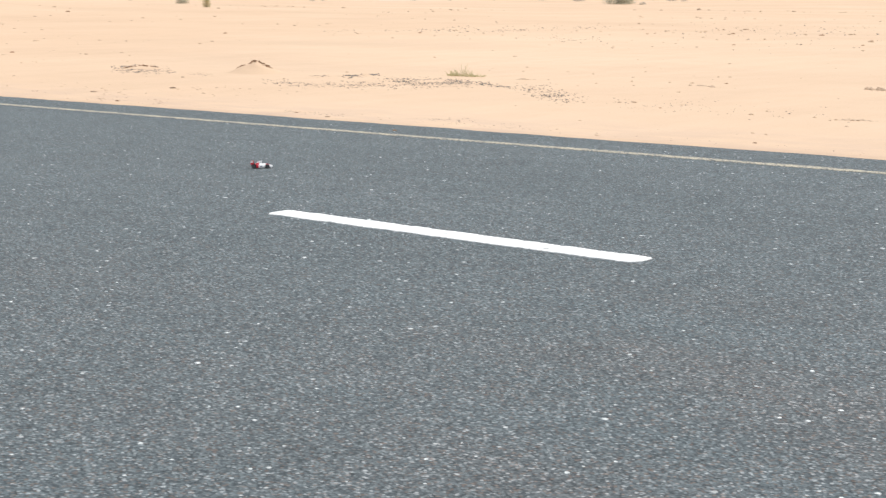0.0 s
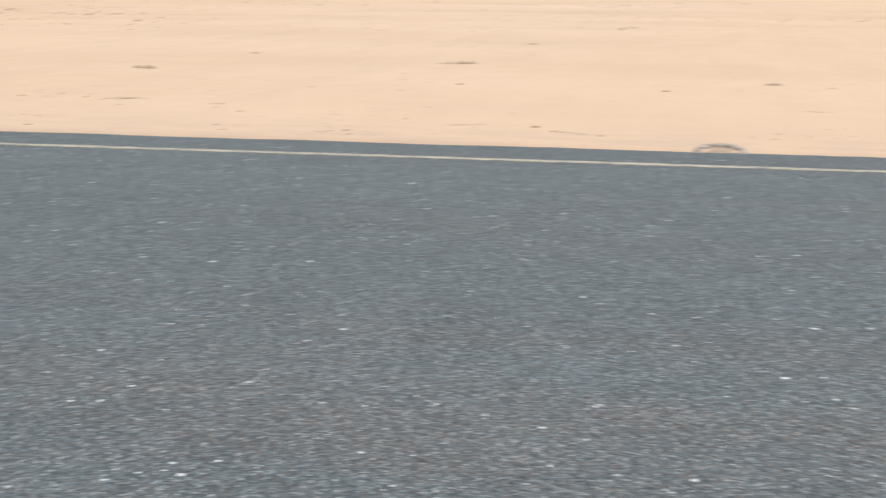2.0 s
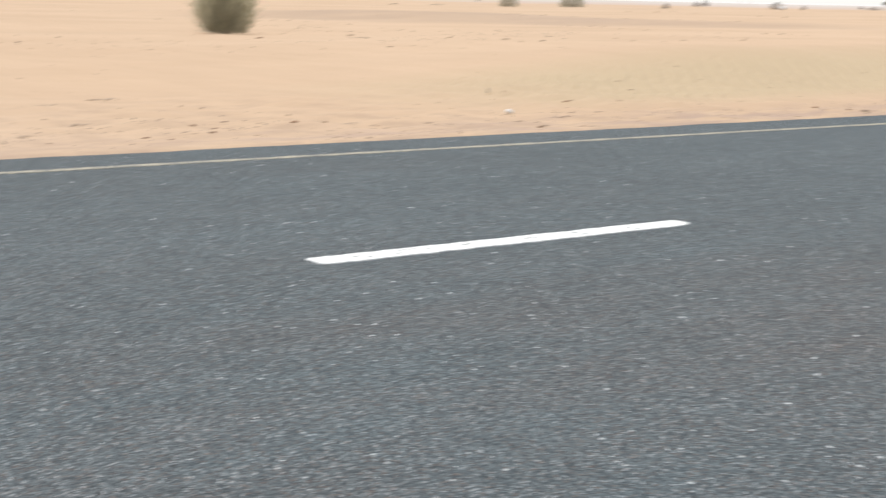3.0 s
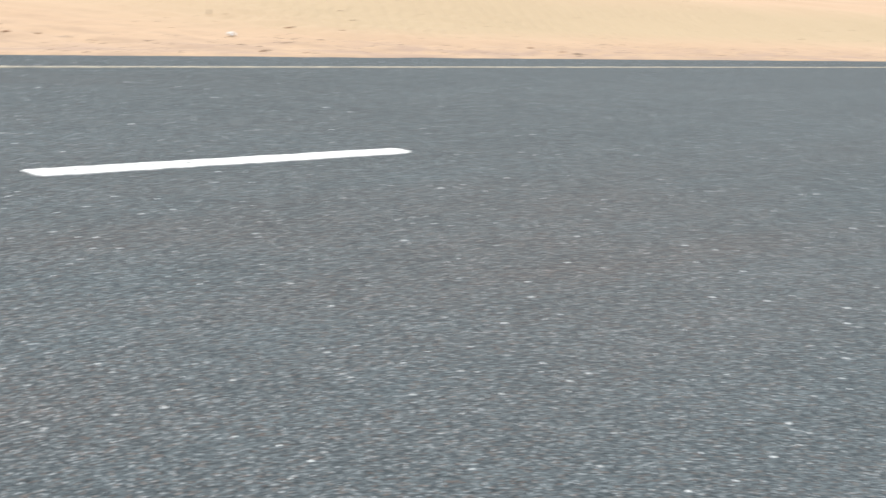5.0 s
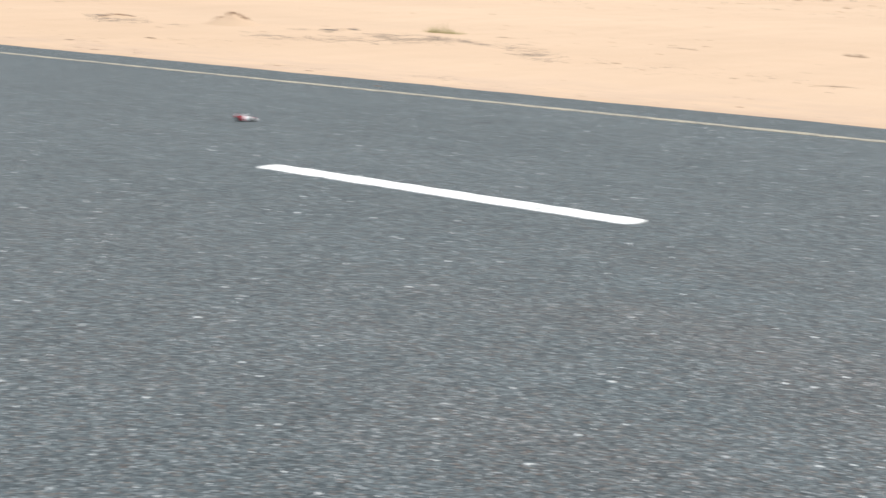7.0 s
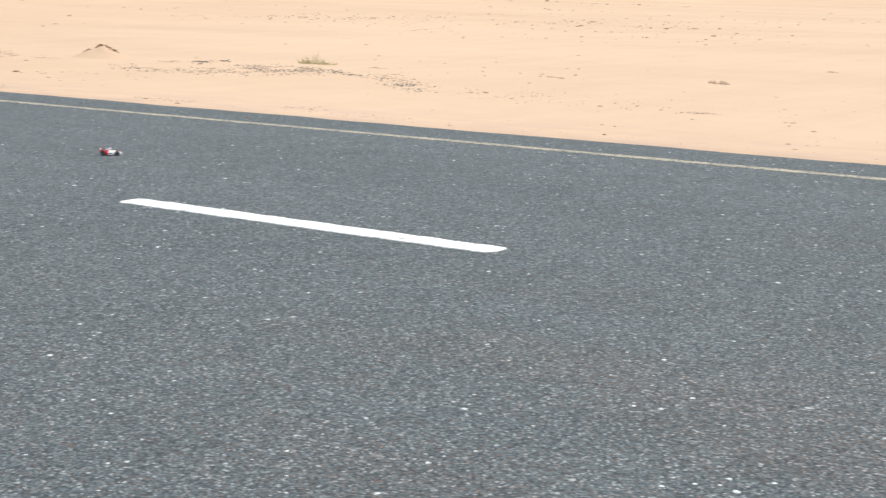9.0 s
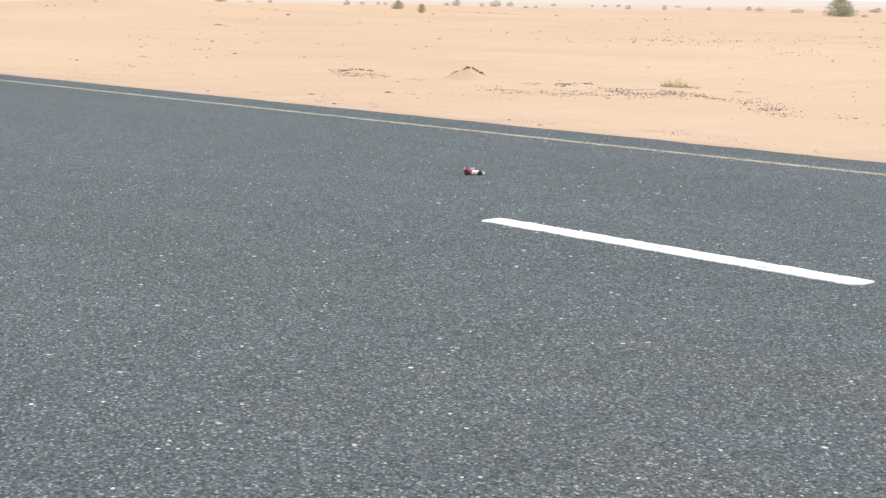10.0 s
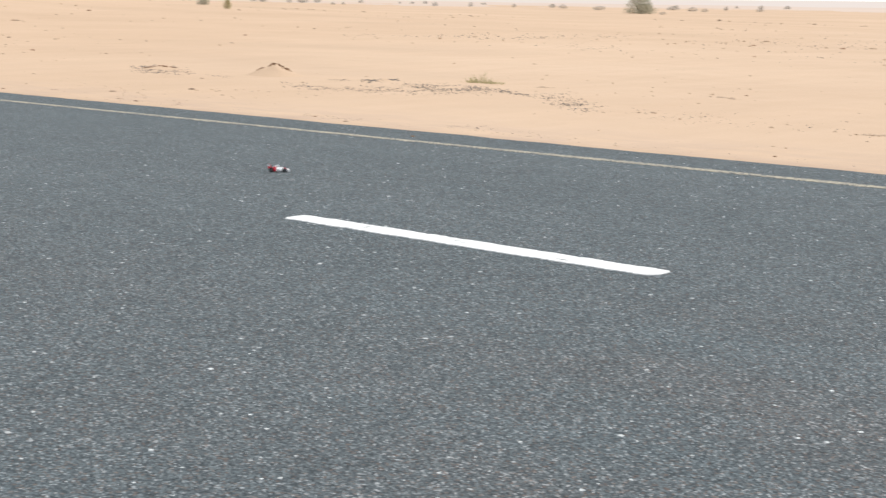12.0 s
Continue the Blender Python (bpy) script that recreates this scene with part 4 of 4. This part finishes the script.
# bearing, distance, width, height
OLIVE = [(-39.26, 215, 2.36, 1.85), (-41.76, 224, 3.33, 2.11), (57.1, 350, 2.47, 1.37), (50.2, 120, 1.04, 0.71), (33.2, 194, 3.8, 2.45)]
for k, (az, far, w, h) in enumerate(OLIVE):
    bush(NEAR[k % 2] if k < 4 else ROUND, *at(az, far), w * 1.28, h * 1.0, az + 25 * k, "dense rounded olive-green bush standing on the open sand")
EASTERN = [(-45.36, 233, 1.28, 0.92), (-46.86, 350, 1.65, 1.51), (-46.55, 290, 1.36, 1.14), (-49.55, 258, 2.02, 1.32), (-50.55, 257, 0.91, 0.81), (-52.66, 350, 1.1, 0.82),
        (-53.16, 293, 2.3, 0.69), (-53.95, 350, 1.78, 1.1), (-55.16, 294, 3.46, 1.73), (-56.45, 350, 1.51, 1.1), (-57.26, 253, 1.69, 1.09), (-58.76, 350, 1.78, 1.1),
        (-59.66, 347, 2.72, 1.09), (-60.95, 331, 2.08, 1.69), (-30.45, 276, 1.7, 0.98), (-31.76, 340, 1.0, 0.6), (-32.36, 350, 1.7, 0.75), (-27.26, 350, 1.2, 0.7),
        (-28.36, 345, 1.3, 0.8), (-34.76, 226, 1.1, 0.22), (-36.41, 226, 1.9, 0.2), (-38.05, 350, 0.9, 0.5)]
WESTERN = [(56.0, 350, 1.24, 0.69), (55.2, 350, 1.1, 0.82), (52.2, 287, 1.35, 0.9), (51.6, 331, 1.04, 0.78), (51.0, 304, 0.72, 0.6), (50.7, 350, 0.69, 0.69),
        (47.9, 306, 1.68, 1.44), (48.3, 350, 1.24, 0.69), (46.4, 282, 1.77, 1.22), (46.9, 276, 0.87, 0.65), (45.8, 317, 1.49, 1.0), (45.2, 263, 0.82, 0.41),
        (44.8, 266, 0.63, 0.42), (44.1, 350, 1.1, 0.69)]
NORTHERN = [(42.6, 350, 0.69, 0.55), (42.1, 350, 0.96, 0.55), (41.6, 350, 1.1, 0.69), (41.2, 272, 0.96, 0.75), (39.8, 257, 0.91, 0.5), (39.8, 350, 0.96, 0.55),
        (39.3, 350, 1.24, 0.55), (38.1, 259, 0.71, 0.61), (36.6, 259, 1.12, 0.71), (36.2, 250, 1.18, 0.69), (34.8, 239, 1.69, 0.66), (32.3, 191, 0.75, 0.38),
        (31.9, 250, 2.16, 0.69), (31.8, 350, 0.82, 0.55), (31.2, 235, 1.29, 0.74), (30.7, 229, 0.81, 0.54), (29.9, 255, 0.8, 0.7), (29.5, 350, 0.82, 0.55),
        (28.6, 350, 1.1, 0.82), (28.6, 243, 1.15, 0.48), (27.6, 350, 1.51, 0.82)]
for k, (az, far, w, h) in enumerate(EASTERN + WESTERN + NORTHERN):
    bush((FAR if k < len(EASTERN) else HAZY)[k % 4], *at(az, far), w * 1.5, h * 0.98, 30 * math.sin(5 * k) + az, "small dust-grey bush far out on the plain", "distant bushes")


def small_tree(x, y, wide, high, seed):
    """A lone desert tree: bare leaning trunk, forked limbs, a ragged flat crown."""
    rng = random.Random(seed)
    base = new("tree")
    base.matrix_world = pose(x, y, ground_z(x, y) + 0.04)
    bm = bmesh.new()
    top = Vector((0.05 * wide, 0, high * 0.45))

    def limb(a, b, r0, r1):
        rings = []
        up = (b - a).normalized()
        e = up.orthogonal().normalized()
        g = up.cross(e)
        for p, r in ((a, r0), (b, r1)):
            rings.append([bm.verts.new(p + (e * math.cos(math.tau * i / 7) + g * math.sin(math.tau * i / 7)) * r) for i in range(7)])
        for i in range(7):
            bm.faces.new((rings[0][i], rings[0][(i + 1) % 7], rings[1][(i + 1) % 7], rings[1][i]))

    limb(Vector((0, 0, -0.05)), top, 0.07, 0.05)
    tips = []
    for k in range(6):
        a = math.tau * k / 6
        tip = top + Vector((wide * 0.32 * math.cos(a), wide * 0.32 * math.sin(a), high * rng.uniform(0.2, 0.4)))
        limb(top, tip, 0.04, 0.015)
        tips.append(tip)
    part("trunk", bm, M_BARK, base)
    v, f = [], []
    for _ in range(900):
        c = rng.choice(tips)
        p = c + Vector((rng.gauss(0, 0.13) * wide, rng.gauss(0, 0.13) * wide, rng.gauss(0, 0.07) * high))
        blades(v, f, tuple(p), tuple(p + Vector((rng.uniform(-1, 1), rng.uniform(-1, 1), rng.uniform(-0.3, 1))) * 0.12 * wide), 0.03, rng)
    ob = from_arrays("crown", v, f, M_HAZE_GREY)
    ob.parent = base
    return tagged(base, "lone thin desert tree with a ragged flat crown", "tree", "distant trees")


small_tree(*at(-60.16, 345), 2.4, 2.2, 1)
small_tree(*at(-53.55, 345), 1.5, 1.9, 2)
small_tree(*at(-25.55, 234), 2.5, 2.3, 3)
small_tree(*at(-33.41, 345), 1.9, 1.9, 4)

# a pale arch far off, haze put into its colour
bm = bmesh.new()
rows = []
for i in range(17):
    a = math.pi * min(14, max(0, i - 1)) / 14
    foot = 0.0 if i in (0, 16) else 1.15
    rows.append([bm.verts.new((r * math.cos(a), d, foot + r * 0.8 * math.sin(a))) for r, d in ((1.24, -0.1), (1.35, -0.1), (1.35, 0.1), (1.24, 0.1))])
for p, q in zip(rows, rows[1:]):
    for k in range(4):
        bm.faces.new((p[k], q[k], q[(k + 1) % 4], p[(k + 1) % 4]))
bmesh.ops.recalc_face_normals(bm, faces=bm.faces)
arch = mesh_object("arch", bm, M_ARCH)
ax, ay = at(-48.36, 350)
arch.matrix_world = pose(ax, ay, ground_z(ax, ay) + 0.05, 0, 0, -48)
tagged(arch, "pale round arch standing far out on the plain", "arch")

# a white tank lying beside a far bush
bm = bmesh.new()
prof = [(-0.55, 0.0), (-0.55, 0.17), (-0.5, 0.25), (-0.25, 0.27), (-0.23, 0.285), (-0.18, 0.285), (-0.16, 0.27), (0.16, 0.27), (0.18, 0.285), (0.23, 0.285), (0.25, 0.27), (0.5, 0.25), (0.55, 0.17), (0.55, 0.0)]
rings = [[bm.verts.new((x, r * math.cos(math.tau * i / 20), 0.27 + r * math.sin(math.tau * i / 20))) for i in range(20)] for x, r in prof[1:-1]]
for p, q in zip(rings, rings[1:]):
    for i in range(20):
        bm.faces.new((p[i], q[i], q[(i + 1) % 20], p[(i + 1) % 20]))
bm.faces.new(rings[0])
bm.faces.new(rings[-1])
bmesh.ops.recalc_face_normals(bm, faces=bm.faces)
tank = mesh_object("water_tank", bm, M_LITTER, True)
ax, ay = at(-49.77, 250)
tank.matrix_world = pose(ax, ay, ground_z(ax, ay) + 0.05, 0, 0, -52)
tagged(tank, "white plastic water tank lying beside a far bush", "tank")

# ---- litter on the verge ----
rng = random.Random(8)
bm = bmesh.new()
bmesh.ops.create_icosphere(bm, subdivisions=3, radius=0.042)
for v in bm.verts:
    k = noise.noise(v.co * 26) * 0.45 + noise.noise(v.co * 70) * 0.2
    v.co *= 1 + k
    v.co.x *= 1.5
    v.co.z = max(-0.02, v.co.z * 0.85)
ob = mesh_object("plastic_bag", bm, M_LITTER)
ob.matrix_world = pose(12.15, 14.68, ground_z(12.15, 14.68) + 0.03, 0, 0, 30)
tagged(ob, "crumpled white plastic bag lying on the sand", "litter")

bm = bmesh.new()
bmesh.ops.create_cone(bm, cap_ends=True, segments=8, radius1=0.022, radius2=0.017, depth=0.08)
for v in bm.verts:
    v.co += Vector((0.1 * v.co.z, 0, 0.02 * noise.noise(v.co * 30)))
bmesh.ops.bevel(bm, geom=bm.edges[:], offset=0.004, segments=1)
ob = mesh_object("stump", bm, M_WEATHERED)
ob.matrix_world = pose(14.3, 17.85, ground_z(14.3, 17.85) + 0.03)
tagged(ob, "short weathered wooden stump sticking out of the sand", "stump")


# ---- the model racing car ----
def box(bm, x0, x1, y0, y1, z0, z1, taper=1.0, lift=0.0):
    """A block from x0 to x1 that narrows towards x1."""
    vs = []
    for x, k, up in ((x0, 1.0, 0.0), (x1, taper, lift)):
        ym, hw = (y0 + y1) / 2, (y1 - y0) / 2 * k
        zm = z0 + up
        zt = zm + (z1 - z0) * (k if k < 1 else 1)
        vs.append([bm.verts.new(p) for p in ((x, ym - hw, zm), (x, ym + hw, zm), (x, ym + hw, zt), (x, ym - hw, zt))])
    a, b = vs
    for i in range(4):
        bm.faces.new((a[i], b[i], b[(i + 1) % 4], a[(i + 1) % 4]))
    bm.faces.new(list(reversed(a)))
    bm.faces.new(b)


def rounded(bm, offset=0.0015):
    bmesh.ops.recalc_face_normals(bm, faces=bm.faces)
    bmesh.ops.bevel(bm, geom=bm.edges[:], offset=offset, segments=2, affect="EDGES")
    return bm


def hull(bm, sections):
    """A body through cross-sections (x, half width, bottom, top), each an eight-sided ring."""
    rings = []
    for x, w, z0, z1 in sections:
        h = z1 - z0
        ring = [(-w, z0 + 0.25 * h), (-w * 0.8, z0), (w * 0.8, z0), (w, z0 + 0.25 * h), (w, z0 + 0.62 * h), (w * 0.6, z1), (-w * 0.6, z1), (-w, z0 + 0.62 * h)]
        rings.append([bm.verts.new((x, y, z)) for y, z in ring])
    for p, q in zip(rings, rings[1:]):
        for i in range(8):
            bm.faces.new((p[i], q[i], q[(i + 1) % 8], p[(i + 1) % 8]))
    bm.faces.new(rings[0])
    bm.faces.new(list(reversed(rings[-1])))
    bmesh.ops.recalc_face_normals(bm, faces=bm.faces)


def wheel(car, x, y, r, w):
    bm = bmesh.new()
    prof = [(-w / 2, r * 0.62), (-w / 2, r * 0.9), (-w * 0.38, r), (w * 0.38, r), (w / 2, r * 0.9), (w / 2, r * 0.62)]
    rings = [[bm.verts.new((rr * math.cos(math.tau * i / 28), yy, rr * math.sin(math.tau * i / 28))) for i in range(28)] for yy, rr in prof]
    for p, q in zip(rings, rings[1:] + rings[:1]):
        for i in range(28):
            bm.faces.new((p[i], q[i], q[(i + 1) % 28], p[(i + 1) % 28]))
    bmesh.ops.recalc_face_normals(bm, faces=bm.faces)
    hub = new("wheel")
    hub.parent = car
    hub.location = (x, y, r)
    part("tyre", bm, M_RUBBER, hub, "black rubber slick tyre", True)
    bm = bmesh.new()
    bmesh.ops.create_cone(bm, cap_ends=True, segments=20, radius1=r * 0.61, radius2=r * 0.61, depth=w * 0.8, matrix=Matrix.Rotation(math.pi / 2, 4, "X"))
    bmesh.ops.inset_region(bm, faces=[q for q in bm.faces if len(q.verts) > 4], thickness=r * 0.12, depth=-w * 0.1)
    part("rim", bm, M_RIM, hub, "dark grey plastic rim")


def racing_car(m):
    car = new("model_racing_car")
    bm = bmesh.new()
    hull(bm, [(0.108, 0.005, 0.016, 0.023), (0.095, 0.009, 0.014, 0.029), (0.06, 0.014, 0.011, 0.038), (0.03, 0.019, 0.008, 0.046), (0.0, 0.021, 0.008, 0.05), (-0.025, 0.021, 0.008, 0.052)])
    part("nose_and_tub", bm, M_CAR_WHITE, car, "white painted nose and cockpit tub")
    bm = bmesh.new()
    hull(bm, [(-0.0245, 0.019, 0.008, 0.056), (-0.05, 0.016, 0.008, 0.05), (-0.085, 0.009, 0.01, 0.036)])
    part("engine_cover", bm, M_CAR_RED, car, "red painted engine cover")
    for s in (-1, 1):
        bm = bmesh.new()
        hull(bm, [(0.026, 0.008, 0.008, 0.032), (0.005, 0.0125, 0.007, 0.038), (-0.03, 0.013, 0.007, 0.038)])
        for v in bm.verts:
            v.co.y += s * 0.031
        pod = part("sidepod", bm, M_CAR_WHITE, car, "white side pod")
        bm = bmesh.new()
        box(bm, -0.022, 0.004, s * 0.0437 - 0.0006, s * 0.0437 + 0.0006, 0.017, 0.026)
        part("print", bm, M_CAR_BLUE, pod, "dark printed bar")
        bm = bmesh.new()
        hull(bm, [(-0.0295, 0.013, 0.007, 0.0382), (-0.055, 0.011, 0.007, 0.034), (-0.075, 0.006, 0.008, 0.024)])
        for v in bm.verts:
            v.co.y += s * (0.031 - 0.08 * max(0, -0.03 - v.co.x))
        part("rear_sidepod", bm, M_CAR_RED, car, "red rear half of the side pod")
    bm = bmesh.new()
    box(bm, -0.01, 0.024, -0.012, 0.012, 0.044, 0.0525)
    part("cockpit", rounded(bm), M_CAR_BLACK, car, "dark cockpit opening")
    bm = bmesh.new()
    # a white hoop rises before the cockpit, and its strut runs back over the engine
    box(bm, -0.006, 0.002, -0.014, 0.014, 0.05, 0.076, 0.7, -0.002)
    part("roll_hoop", rounded(bm), M_CAR_WHITE, car, "white roll hoop")
    bm = bmesh.new()
    hull(bm, [(-0.004, 0.0045, 0.066, 0.074), (-0.03, 0.005, 0.058, 0.066), (-0.05, 0.004, 0.048, 0.055)])
    part("strut", bm, M_CAR_WHITE, car, "white slanting strut")
    bm = bmesh.new()
    hull(bm, [(0.08, 0.0118, 0.026, 0.0338), (0.045, 0.0172, 0.028, 0.0425)])
    part("nose_stripe", bm, M_CAR_RED, car, "red stripe round the nose")
    bm = bmesh.new()
    box(bm, 0.088, 0.106, -0.042, 0.042, 0.009, 0.0115)
    wing = part("front_wing", rounded(bm, 0.0006), M_CAR_WHITE, car, "white front wing")
    for s in (-1, 1):
        bm = bmesh.new()
        box(bm, 0.085, 0.107, s * 0.043 - 0.001, s * 0.043 + 0.001, 0.006, 0.02)
        part("end_plate", rounded(bm, 0.0004), M_CAR_WHITE, wing)
    bm = bmesh.new()
    box(bm, -0.108, -0.084, -0.035, 0.035, 0.068, 0.0725)
    wing = part("rear_wing", rounded(bm, 0.0008), M_CAR_BLACK, car, "black rear wing blade")
    for s in (-1, 1):
        bm = bmesh.new()
        box(bm, -0.11, -0.082, s * 0.036 - 0.0012, s * 0.036 + 0.0012, 0.038, 0.075)
        part("end_plate", rounded(bm, 0.0005), M_CAR_RED, wing, "red end plate")
        bm = bmesh.new()
        box(bm, -0.109, -0.092, s * 0.036 - 0.0016, s * 0.036 + 0.0016, 0.058, 0.0745)
        part("end_plate_tip", rounded(bm, 0.0004), M_CAR_WHITE, wing, "white upper half of the end plate")
    bm = bmesh.new()
    box(bm, -0.1, -0.09, -0.004, 0.004, 0.028, 0.07)
    part("wing_post", rounded(bm, 0.0005), M_CAR_BLACK, car)
    bm = bmesh.new()
    box(bm, -0.085, 0.06, -0.03, 0.03, 0.005, 0.0085)
    part("floor_plate", rounded(bm, 0.0005), M_CAR_BLACK, car, "black floor plate")
    for s in (-1, 1):
        for x, z in ((0.058, 0.02), (0.052, 0.013), (-0.078, 0.02)):
            bm = bmesh.new()
            box(bm, x - 0.0015, x + 0.0015, min(s * 0.01, s * 0.04), max(s * 0.01, s * 0.04), z, z + 0.002)
            part("suspension_arm", bm, M_CAR_BLACK, car)
        wheel(car, 0.055, s * 0.043, 0.0212, 0.019)
        wheel(car, -0.079, s * 0.042, 0.0232, 0.025)
    car.matrix_world = m
    return tagged(car, "small red and white open-wheel model racing car on the asphalt", "model car")


racing_car(pose(-9.36, 8.65, 0.001, 0, 0, 50) @ Matrix.Scale(0.87, 4))
